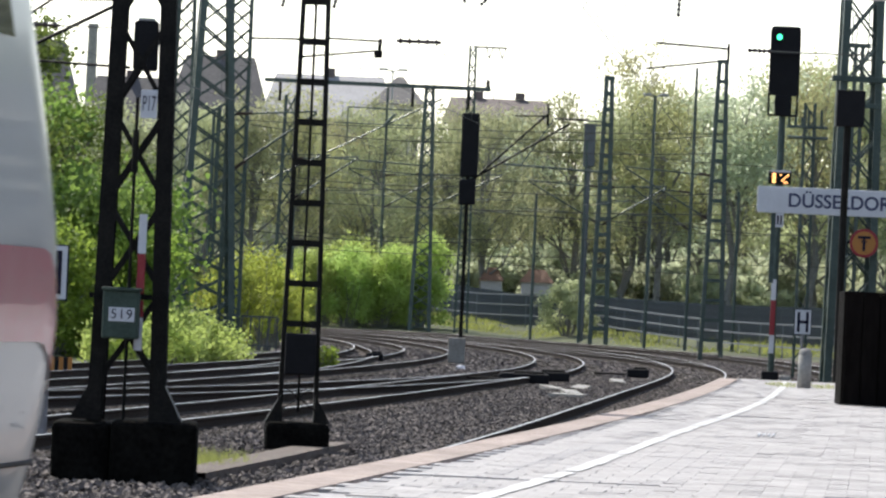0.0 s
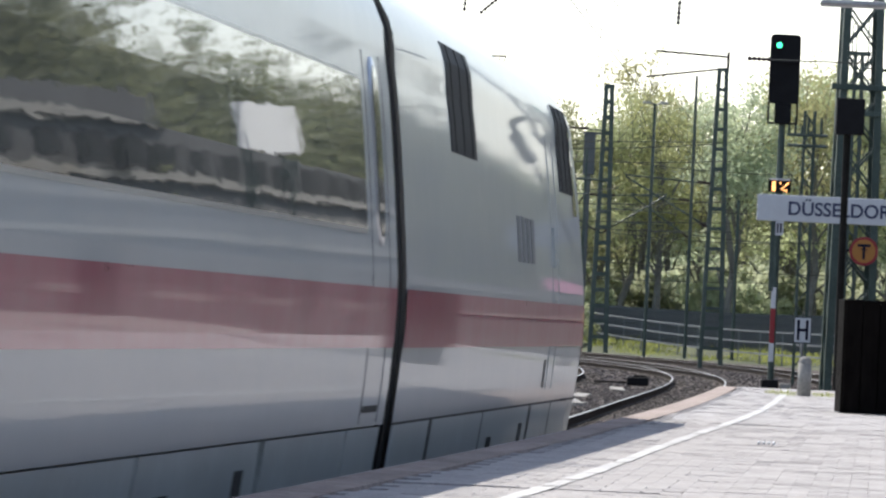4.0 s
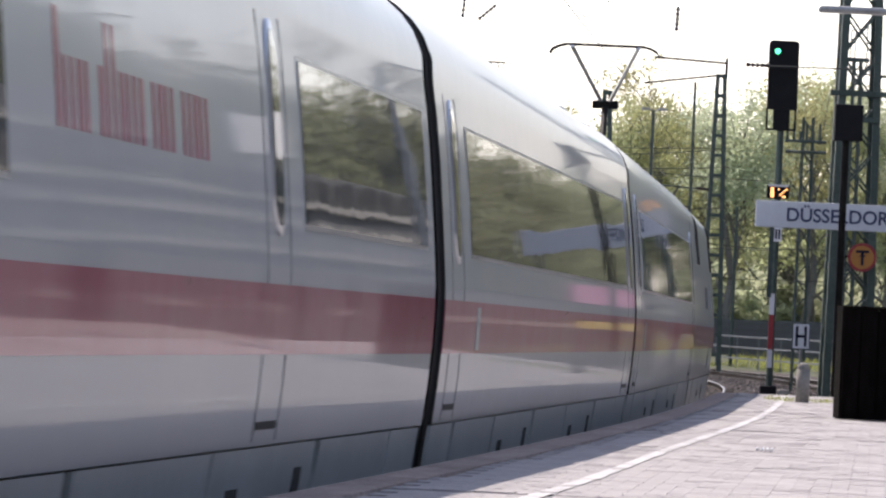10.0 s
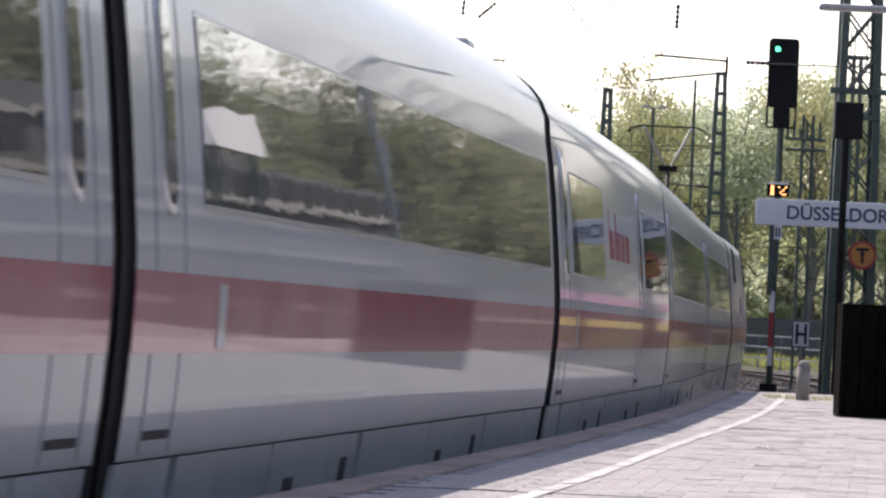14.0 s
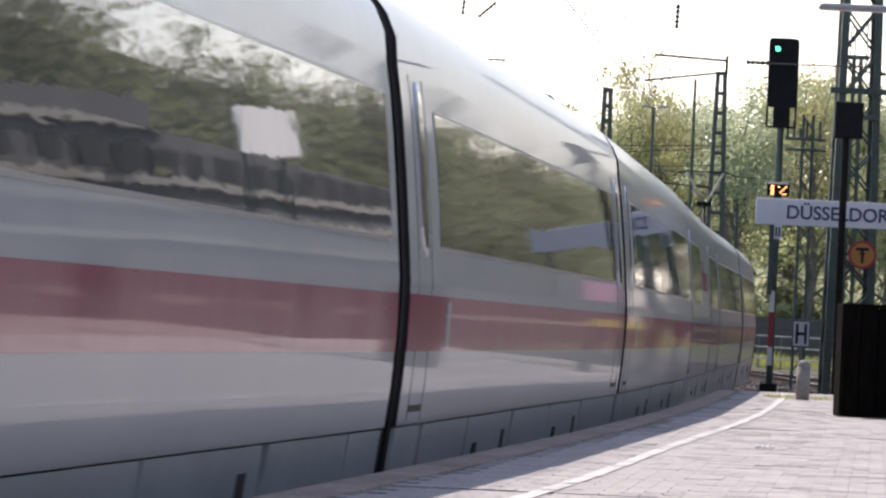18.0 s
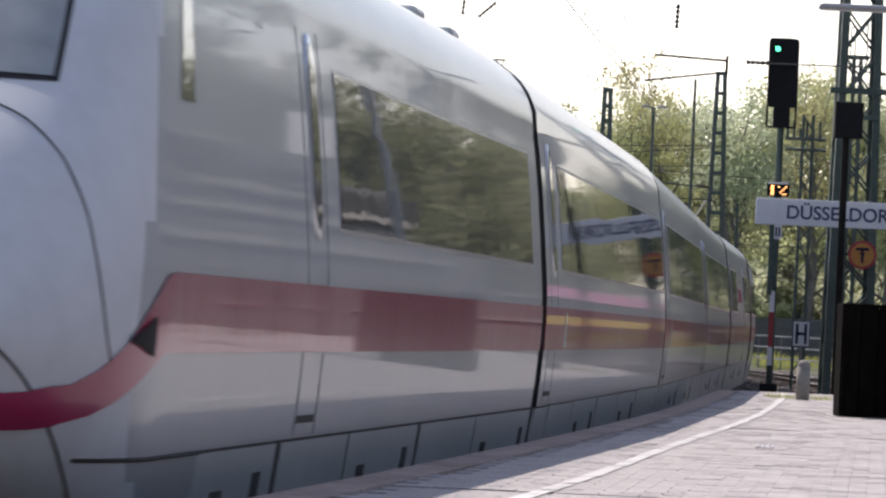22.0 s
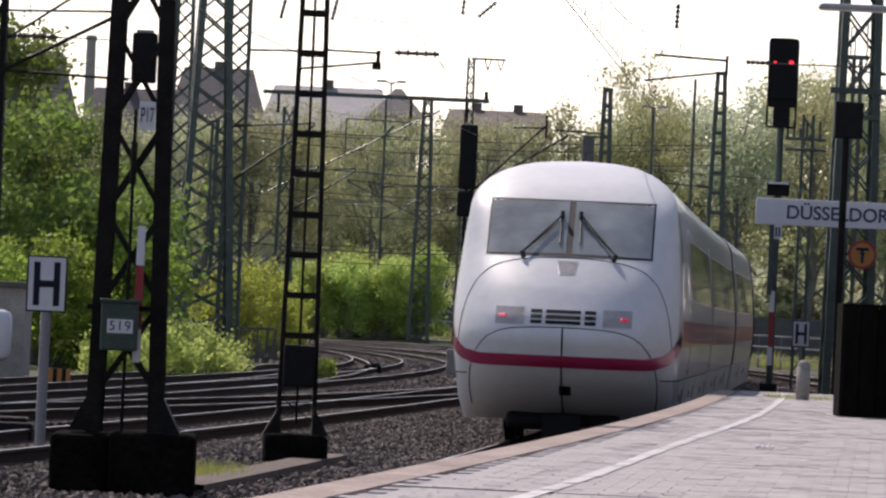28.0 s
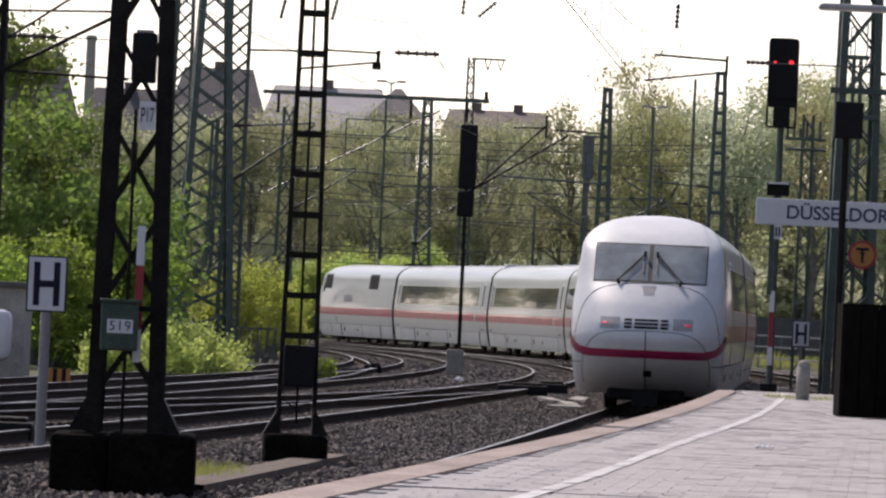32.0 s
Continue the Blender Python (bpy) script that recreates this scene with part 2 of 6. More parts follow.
def raw_part(name, verts, faces, material, parent=None, label="", smooth=False):
    me = bpy.data.meshes.new(name)
    me.from_pydata(verts, [], faces)
    me.materials.append(material)
    if smooth:
        me.polygons.foreach_set("use_smooth", [True] * len(me.polygons))
    ob = new(name, me)
    ob.parent = parent
    return tagged(ob, label)


def box(bm, x, y, z, sx, sy, sz, m=None, bevel=0.0, mi=0):
    """A box with its middle at x, y, z."""
    r = bmesh.ops.create_cube(bm, size=1, matrix=(m or Matrix()) @ Matrix.Translation((x, y, z)) @ Matrix.Diagonal((sx, sy, sz, 1)))
    if bevel:
        es = list({e for v in r["verts"] for e in v.link_edges})
        bmesh.ops.bevel(bm, geom=es, offset=bevel, segments=2, affect="EDGES", profile=0.5)
    return bm


def along(p, q):
    p, q = Vector(p), Vector(q)
    d = q - p
    return Matrix.Translation((p + q) / 2) @ d.to_track_quat("Z", "Y").to_matrix().to_4x4(), d.length


def rod(bm, p, q, r, seg=8, r2=None):
    m, n = along(p, q)
    bmesh.ops.create_cone(bm, cap_ends=True, segments=seg, radius1=r, radius2=r if r2 is None else r2, depth=n, matrix=m)
    return bm


def bar(bm, p, q, w, h):
    m, n = along(p, q)
    bmesh.ops.create_cube(bm, size=1, matrix=m @ Matrix.Diagonal((w, h, n, 1)))
    return bm


def angle_bar(bm, p, q, w, t, sx, sy):
    """An L-section between two points; sx, sy point to the inside of the corner."""
    p, q = Vector(p), Vector(q)
    bar2(bm, p + Vector((sx * w / 2, 0, 0)), q + Vector((sx * w / 2, 0, 0)), w, t)
    bar2(bm, p + Vector((sx * t / 2, sy * w / 2, 0)), q + Vector((sx * t / 2, sy * w / 2, 0)), t, w)
    return bm


def bar2(bm, p, q, w, h):
    """An upright bar sheared between two points, w along x and h along y."""
    vs = []
    for c in (p, q):
        for dx, dy in ((-1, -1), (1, -1), (1, 1), (-1, 1)):
            vs.append(bm.verts.new((c[0] + dx * w / 2, c[1] + dy * h / 2, c[2])))
    for f in ((3, 2, 1, 0), (4, 5, 6, 7), (0, 1, 5, 4), (1, 2, 6, 5), (2, 3, 7, 6), (3, 0, 4, 7)):
        bm.faces.new([vs[i] for i in f])


def B():
    return bmesh.new()


def words(name, text, size, material, parent, m, thick=0.004, spread=1.0, width=0.0, bold=0.0):
    cu = bpy.data.curves.new(name, "FONT")
    cu.body, cu.size, cu.extrude, cu.align_x, cu.align_y = text, size, thick, "CENTER", "CENTER"
    cu.space_character, cu.offset = spread, bold
    tmp = new(name + "_tmp", cu)
    bpy.context.view_layer.update()
    me = bpy.data.meshes.new_from_object(tmp.evaluated_get(bpy.context.evaluated_depsgraph_get()))
    bpy.data.objects.remove(tmp)
    me.materials.clear()
    me.materials.append(material)
    if width:
        xs = [v.co.x for v in me.vertices]
        me.transform(Matrix.Diagonal((width / (max(xs) - min(xs)), 1, 1, 1)))
    ob = new(name, me)
    ob.parent = parent
    ob.matrix_basis = m
    return ob

# ---- the train: white express train with a red stripe ----
PROFILE = [(0.30, 1.36), (0.55, 1.41), (0.90, 1.455), (1.15, 1.482), (1.40, 1.498), (1.60, 1.505), (1.78, 1.505), (2.00, 1.488), (2.30, 1.462), (2.60, 1.432), (2.85, 1.402),
           (3.05, 1.370), (3.22, 1.330), (3.36, 1.28), (3.46, 1.21), (3.55, 1.14), (3.62, 1.06), (3.68, 0.97), (3.73, 0.87), (3.77, 0.75), (3.80, 0.62), (3.82, 0.48), (3.834, 0.3), (3.84, 0.0)]
PZ, PW = [p[0] for p in PROFILE], [p[1] for p in PROFILE]
FRONT_Z = [0.30, 0.42, 0.55, 0.72, 0.90, 1.10, 1.40, 1.65, 1.85, 2.05, 2.25, 2.50, 2.80, 3.20, 3.35, 3.50, 3.62, 3.72, 3.79, 3.84]
FRONT_U = [2.00, 1.46, 1.02, 0.62, 0.33, 0.12, 0.00, 0.12, 0.31, 0.50, 0.75, 1.10, 1.45, 1.95, 2.18, 2.50, 2.90, 3.45, 4.20, 5.60]
NOSE_N, NOSE_L = 2.5, 2.0


def half_w(z):
    if z > 3.05:
        return 1.372 * max(0.0, 1 - ((z - 3.05) / 0.79) ** 2.35) ** 0.5
    return float(np.interp(z, PZ, PW))


def outward(z):
    """Sideways and upward parts of the body's normal at height z."""
    a, b = half_w(z - 0.04), half_w(z + 0.04)
    n = Vector((0.08, a - b)).normalized()
    return n.x, n.y


def front_u(z):
    return float(np.interp(z, FRONT_Z, FRONT_U))


def nose_l(z):
    """Length over which the nose rounds into the side."""
    return max(0.55, NOSE_L - (0.82 if z > 1.4 else 0.7) * front_u(z))


def nose_u(x, z):
    """How far behind the tip the nose's skin lies at x, z."""
    w = half_w(z)
    k = min(1.0, abs(x) / max(w, 1e-4))
    return front_u(z) + nose_l(z) * (1 - (1 - k ** NOSE_N) ** (1 / NOSE_N))


def nose_point(x, z, end, sign, off=0.0):
    """A point on the nose: end is the y of its tip, sign the way it points."""
    e = 0.02
    p = Vector((x, nose_u(x, z), z))
    dx = Vector((2 * e, nose_u(x + e, z) - nose_u(x - e, z), 0))
    dz = Vector((0, nose_u(x, z + e) - nose_u(x, z - e), 2 * e))
    n = dz.cross(dx).normalized()
    if n.y > 0:
        n = -n
    p += n * off
    return Vector((p.x, end - sign * p.y, p.z))


def side_x(u, z):
    w, k = half_w(z), (u - front_u(z)) / nose_l(z)
    if k >= 1:
        return w
    return w * (1 - (1 - max(k, 0.0)) ** NOSE_N) ** (1 / NOSE_N)


def sheet(bm, rows, closed=False):
    """A surface through rows of points."""
    vs = [[bm.verts.new(p) for p in r] for r in rows]
    for a, b in zip(vs, vs[1:]):
        for i in range(len(a) - 1):
            if len({a[i].co.to_tuple(5), a[i + 1].co.to_tuple(5), b[i + 1].co.to_tuple(5), b[i].co.to_tuple(5)}) > 2:
                bm.faces.new((a[i], a[i + 1], b[i + 1], b[i]))
    return vs


def side_panel(bm, z0, z1, y0, y1, off, side, nz=5, depth=0.02, round_end=0.0):
    """A panel that lies on the body's side, proud by off, with its edges turned in. round_end: corner radius."""
    ys = [y0, y1]
    if round_end:
        ys = [y0 + round_end * (1 - math.cos(a * math.pi / 8)) for a in range(5)] + [y1 - round_end * (1 - math.cos(a * math.pi / 8)) for a in range(4, -1, -1)]
    zm, hz = (z0 + z1) / 2, (z1 - z0) / 2
    cols = []
    for y in ys:
        e = min(y - y0, y1 - y)
        cut = 0.0
        if round_end and e < round_end:
            cut = min(round_end, hz * 0.98) * (1 - math.sqrt(max(0.0, 1 - (1 - e / round_end) ** 2)))
        col = []
        for i in range(nz + 1):
            z = zm + (hz - cut) * (2 * i / nz - 1)
            nx, nzz = outward(z)
            col.append(Vector((side * (half_w(z) + off * nx), y, z + off * nzz)))
        cols.append(col)
    inn = Vector((-side * depth, 0, 0))
    rows = [[p + inn for p in cols[0]]] + cols + [[p + inn for p in cols[-1]]]
    rows = [[r[0] + (inn if 0 < i < len(rows) - 1 else Vector())] + r + [r[-1] + (inn if 0 < i < len(rows) - 1 else Vector())] for i, r in enumerate(rows)]
    sheet(bm, rows)
    return bm


def body_shell(y0, y1, z_low=0.90):
    """The tube of a coach between y0 and y1, closed at both ends."""
    bm = B()
    zs = [z for z in PZ if z > z_low]
    ring = [(half_w(z_low), z_low)] + [(half_w(z), z) for z in zs]
    ring = [(-x, z) for x, z in ring] + [(x, z) for x, z in reversed(ring[:-1])]
    rows = [[Vector((x, y, z)) for x, z in ring] for y in (y0, y1)]
    vs = sheet(bm, rows)
    for r in vs:
        bm.faces.new(r).material_index = 1
    for e in bm.edges:
        a, b = e.verts
        if abs(a.co.z - 1.78) < 1e-3 and abs(b.co.z - 1.78) < 1e-3 or abs(a.co.y - b.co.y) < 1e-4 and len(e.link_faces) == 2 and any(len(f.verts) > 4 for f in e.link_faces):
            e.smooth = False
    bmesh.ops.recalc_face_normals(bm, faces=bm.faces)
    return bm


def nose_shell(end, sign, y_far):
    """The body with its nose: tip at y = end, the other end flat at y_far."""
    bm = B()
    zs = sorted(set(list(np.linspace(0.30, 3.60, 34)) + [1.78, 3.65, 3.70, 3.74, 3.77, 3.80, 3.82, 3.833, 3.84]))
    rows = []
    for z in zs:
        w = half_w(z)
        right = []
        for k in range(19):
            a = math.pi / 2 * k / 18
            x = w * math.sin(a) ** (2 / NOSE_N)
            u = front_u(z) + nose_l(z) * (1 - math.cos(a) ** (2 / NOSE_N))
            right.append(Vector((x, end - sign * u, z)))
        right.append(Vector((w, y_far, z)))
        rows.append([Vector((-p.x, p.y, p.z)) for p in reversed(right[1:])] + right)
    sheet(bm, rows)
    bmesh.ops.remove_doubles(bm, verts=bm.verts, dist=1e-4)
    bmesh.ops.holes_fill(bm, edges=[e for e in bm.edges if e.is_boundary], sides=0)
    bmesh.ops.recalc_face_normals(bm, faces=bm.faces)
    for e in bm.edges:
        if any(len(f.verts) > 4 for f in e.link_faces):
            e.smooth = False
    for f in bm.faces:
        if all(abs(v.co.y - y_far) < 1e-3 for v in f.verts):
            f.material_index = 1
        # faces turned forward or up take the lighter white, light put into the colour
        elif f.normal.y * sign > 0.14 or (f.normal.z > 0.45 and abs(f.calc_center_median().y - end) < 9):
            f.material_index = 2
    return bm


def nose_patch(bm, xs, zs, end, sign, off):
    """A patch on the nose; zs is one range, or gives a range for each x."""
    rows = []
    for i in range(7):
        rows.append([nose_point(x, (zs(x)[0] if callable(zs) else zs[0]) * (1 - i / 6) + (zs(x)[1] if callable(zs) else zs[1]) * i / 6, end, sign, off) for x in xs])
    ins = [[p + Vector((0, sign * -0.03, 0)) for p in rows[0]]] + rows + [[p + Vector((0, sign * -0.03, 0)) for p in rows[-1]]]
    ins = [[r[0] + Vector((0, -sign * 0.03, 0))] + r + [r[-1] + Vector((0, -sign * 0.03, 0))] for r in ins]
    sheet(bm, ins)
    bmesh.ops.recalc_face_normals(bm, faces=bm.faces)
    return bm


def skin_line(knots, s, end, sign, n=56):
    """A fine line on the nose's skin through the knots (x, z)."""
    k = np.linspace(0, len(knots) - 1, n)
    at = range(len(knots))
    xs, zs = np.interp(k, at, [p[0] for p in knots]), np.interp(k, at, [p[1] for p in knots])
    soft = lambda a: np.concatenate(([a[0]], [(a[max(0, i - 4):i + 5]).mean() if 4 <= i < n - 4 else a[i] for i in range(1, n - 1)], [a[-1]]))
    return [nose_point(s * x, z, end, sign, 0.002) for x, z in zip(soft(xs), soft(zs))]


def seam(bm, pts, r=0.008):
    rings = []
    for i, p in enumerate(pts):
        d = (Vector(pts[min(i + 1, len(pts) - 1)]) - Vector(pts[max(i - 1, 0)])).normalized()
        a = d.orthogonal().normalized() if i == 0 else (side - d * side.dot(d)).normalized()
        side, b = a, d.cross(a)
        rings.append([bm.verts.new(Vector(p) + (a * math.cos(k * math.pi / 3) + b * math.sin(k * math.pi / 3)) * r) for k in range(6)])
    for u, v in zip(rings, rings[1:]):
        for k in range(6):
            bm.faces.new((u[k], u[(k + 1) % 6], v[(k + 1) % 6], v[k]))
    bm.faces.new(rings[0][::-1])
    bm.faces.new(rings[-1])
    return bm


def bogie(parent, y):
    bm = B()
    for s in (-1, 1):
        box(bm, s * 1.02, y, 0.52, 0.14, 3.3, 0.22, bevel=0.03)
        for w in (-1.25, 1.25):
            box(bm, s * 1.04, y + w, 0.46, 0.2, 0.34, 0.3, bevel=0.03)
        rod(bm, (s * 1.05, y, 0.55), (s * 1.05, y, 0.85), 0.22, 12)
    box(bm, 0, y, 0.55, 1.9, 0.5, 0.25)
    bo = part("bogie", bm, M_UNDER, parent, "dark dirty steel bogie")
    for s in (-1, 1):
        for w in (-1.25, 1.25):
            bm = B()
            rod(bm, (s * 0.68, y + w, 0.46), (s * 0.82, y + w, 0.46), 0.46, 28)
            rod(bm, (s * 0.82, y + w, 0.46), (s * 0.85, y + w, 0.46), 0.38, 28, 0.3)
            part("wheel", bm, M_STEEL_DARK, bo)


def skirts(parent, cuts, lo=0.32, off=-0.004):
    for s in (-1, 1):
        if off > 0:
            part("skirt_seam", side_panel(B(), 0.888, 0.904, cuts[0], cuts[-1], 0.003, s, 1, 0.01), M_UNDER, parent)
        for i, (a, b) in enumerate(zip(cuts, cuts[1:])):
            bm = side_panel(B(), lo, 0.889, a + (0.13 if i % 2 else 0.05), b - (0.05 if i % 2 else 0.13), off, s, 3, 0.05)
            sk = part("skirt_panel", bm, M_SKIRT, parent, "grey lower side panel")
            if off > 0 and b < cuts[-1]:
                part("panel_gap", side_panel(B(), lo, 0.889, b - 0.12, b + 0.12, off - 0.002, s, 3, 0.02), M_UNDER, sk)
            if b - a < 3 or i % 2:
                continue
            for k in range(3):
                part("vent", side_panel(B(), 0.60, 0.70, a + 0.75 + k * 0.17, a + 0.86 + k * 0.17, off + 0.004, s, 2, 0.02), M_RUBBER, sk)
            part("hatch", side_panel(B(), 0.56, 0.76, b - 1.0, b - 0.66, off + 0.004, s, 2, 0.02), M_RUBBER, sk)


def door(parent, y, s, oval=True):
    """A plug door: two seams, a step slot and a tall rounded window."""
    bm = B()
    for a in (y - 0.50, y + 0.50):
        side_panel(bm, 0.92, 3.02, a - 0.012, a + 0.012, 0.003, s, 10, 0.01)
    d = part("door", bm, M_SEAM, parent, "plug door with fine grey seams")
    part("step_slot", side_panel(B(), 0.98, 1.02, y - 0.42, y + 0.42, 0.004, s, 1, 0.01), M_RUBBER, d)
    if oval:
        part("door_rim", side_panel(B(), 1.93, 3.00, y - 0.20, y + 0.20, 0.012, s, 12, 0.03, 0.19), M_CHROME, d, "pale metal rim", True)
        part("door_window", side_panel(B(), 1.98, 2.95, y - 0.155, y + 0.155, 0.017, s, 12, 0.02, 0.15), M_TRAINGLASS, d, "tall oval door window")
    return d


def stripe(parent, y0, y1, s):
    part("red_stripe", side_panel(B(), 1.35, 1.695, y0, y1, 0.003, s, 5, 0.01), M_RED, parent, "red stripe")


def windows(parent, y0, y1, s):
    """A long band of dark glass in a pale frame, split into panes."""
    part("window_frame", side_panel(B(), 1.985, 2.865, y0 - 0.03, y1 + 0.03, 0.004, s, 6, 0.01), M_CHROME, parent, "thin pale window frame")
    n = max(1, round((y1 - y0) / 1.95))
    for i in range(n):
        a, b = y0 + (y1 - y0) * i / n, y0 + (y1 - y0) * (i + 1) / n
        part("window_pane", side_panel(B(), 2.01, 2.84, a + 0.003, b - 0.003, 0.009, s, 6, 0.02), M_TRAINGLASS, parent, "dark tinted glass pane")


def bellows(parent, y, sign):
    bm = B()
    for k in range(5):
        bm2 = [(half_w(z) - 0.025 - 0.03 * (k % 2), z) for z in PZ if 0.5 < z < 3.82]
        bm2 = [(-x, z) for x, z in bm2] + [(x, z) for x, z in reversed(bm2)]
        row = [bm.verts.new((x, y + sign * k * 0.07, z)) for x, z in bm2]
        if k:
            for i in range(len(row) - 1):
                bm.faces.new((last[i], last[i + 1], row[i + 1], row[i]))
        last = row
    part("bellows", bm, M_RUBBER, parent, "black rubber gangway bellows")


def roof_kit(parent, y0, y1):
    bm = B()
    box(bm, 0, y0 + 0.75, 3.80, 1.3, 0.8, 0.16, bevel=0.04)
    part("roof_fairing", bm, M_SKIRT, parent, "low roof fairing")
    bm = B()
    for k in range(4):
        box(bm, 0, y0 + 7 + k * 0.5, 3.83, 0.9, 0.3, 0.06)
    part("roof_vent", bm, M_SKIRT, parent)


def coach(kind, m):
    """kind: 'full' doors at both ends, 'plain' a door at the rear end, 'bistro' with lettering. The rear end is at -y."""
    label = {"full": "white coach with red stripe and long dark window band", "plain": "white coach with red stripe, dark windows and rear door",
             "bistro": "white restaurant coach with red stripe and red lettering"}[kind]
    c = thing("train_coach", label, "train coach", m, "coaches of the express train")
    h = 12.88
    part("body", body_shell(-h, h), [M_WHITE, M_RUBBER], c, "glossy white painted body shell", True)
    bm = B()
    box(bm, 0, 0, 0.62, 2.5, 25.4, 0.5)
    part("underframe", bm, M_UNDER, c)
    skirts(c, [-h, -10.9, -6.9, -2.3, 2.3, 6.9, 10.9, h])
    for y in (-9.5, 9.5):
        bogie(c, y)
    for s in (-1, 1):
        stripe(c, -h, h, s)
        part("door_plate", side_panel(B(), 1.37, 1.66, -h + 2.9, -h + 3.2, 0.007, s, 3, 0.01), M_WHITE, c, "pale plate on the stripe")
        door(c, -h + 1.15, s)
        if kind == "full":
            door(c, h - 0.95, s)
            windows(c, -h + 2.35, h - 1.75, s)
        elif kind == "plain":
            windows(c, -h + 2.35, h - 0.45, s)
        else:
            windows(c, -h + 2.35, -h + 8.4, s)
            door(c, -h + 17.1, s)
            windows(c, -h + 18.3, h - 0.5, s)
            y = -h + 9.7
            for i in range(24):
                za, zb = 2.22, 2.50
                if i in (0, 7, 8):
                    zb = 2.68
                if i in (5, 13, 18):
                    continue
                part("letter_bar", side_panel(B(), za, zb, y + i * 0.2, y + i * 0.2 + (0.08 if i % 3 else 0.12), 0.004, s, 3, 0.005), M_RED, c, "red lettering bar")
    bellows(c, h, 1)
    bellows(c, -h, -1)
    roof_kit(c, -h, h)
    return c


def nose_stripe(parent, end, sign, y_far, begin=0.5, rise=1.6):
    """The stripe round the nose: low across the front, rising along the side."""
    def span(u):
        k = min(1.0, max(0.0, (u - begin) / rise))
        k = k * k * (3 - 2 * k)
        return 1.02 + 0.33 * k, 1.17 + 0.525 * k
    path = []
    for x in np.linspace(0, 1.2, 16):
        path.append((x, None))
    u0 = nose_u(1.2, 1.1)
    for u in np.linspace(u0 + 0.07, 6.0, 30):
        path.append((None, u))
    L = abs(y_far - end)
    path.append((None, L))
    rows = []
    for x, u in path:
        lo, hi = span(nose_u(x, 1.06) if u is None else u)
        row = []
        for i in range(6):
            z = lo + (hi - lo) * i / 5
            if u is None:
                row.append(nose_point(x, z, end, sign, 0.011))
            else:
                nx, nz = outward(z)
                row.append(Vector((side_x(u, z) + 0.009 * nx, end - sign * u, z + 0.009 * nz)))
        rows.append(row)
    for s in (1, -1):
        bm = B()
        sheet(bm, [[Vector((p.x * s, p.y, p.z)) for p in r] for r in rows])
        bmesh.ops.recalc_face_normals(bm, faces=bm.faces)
        part("red_stripe", bm, M_RED, parent, "red stripe sweeping down round the nose", True)


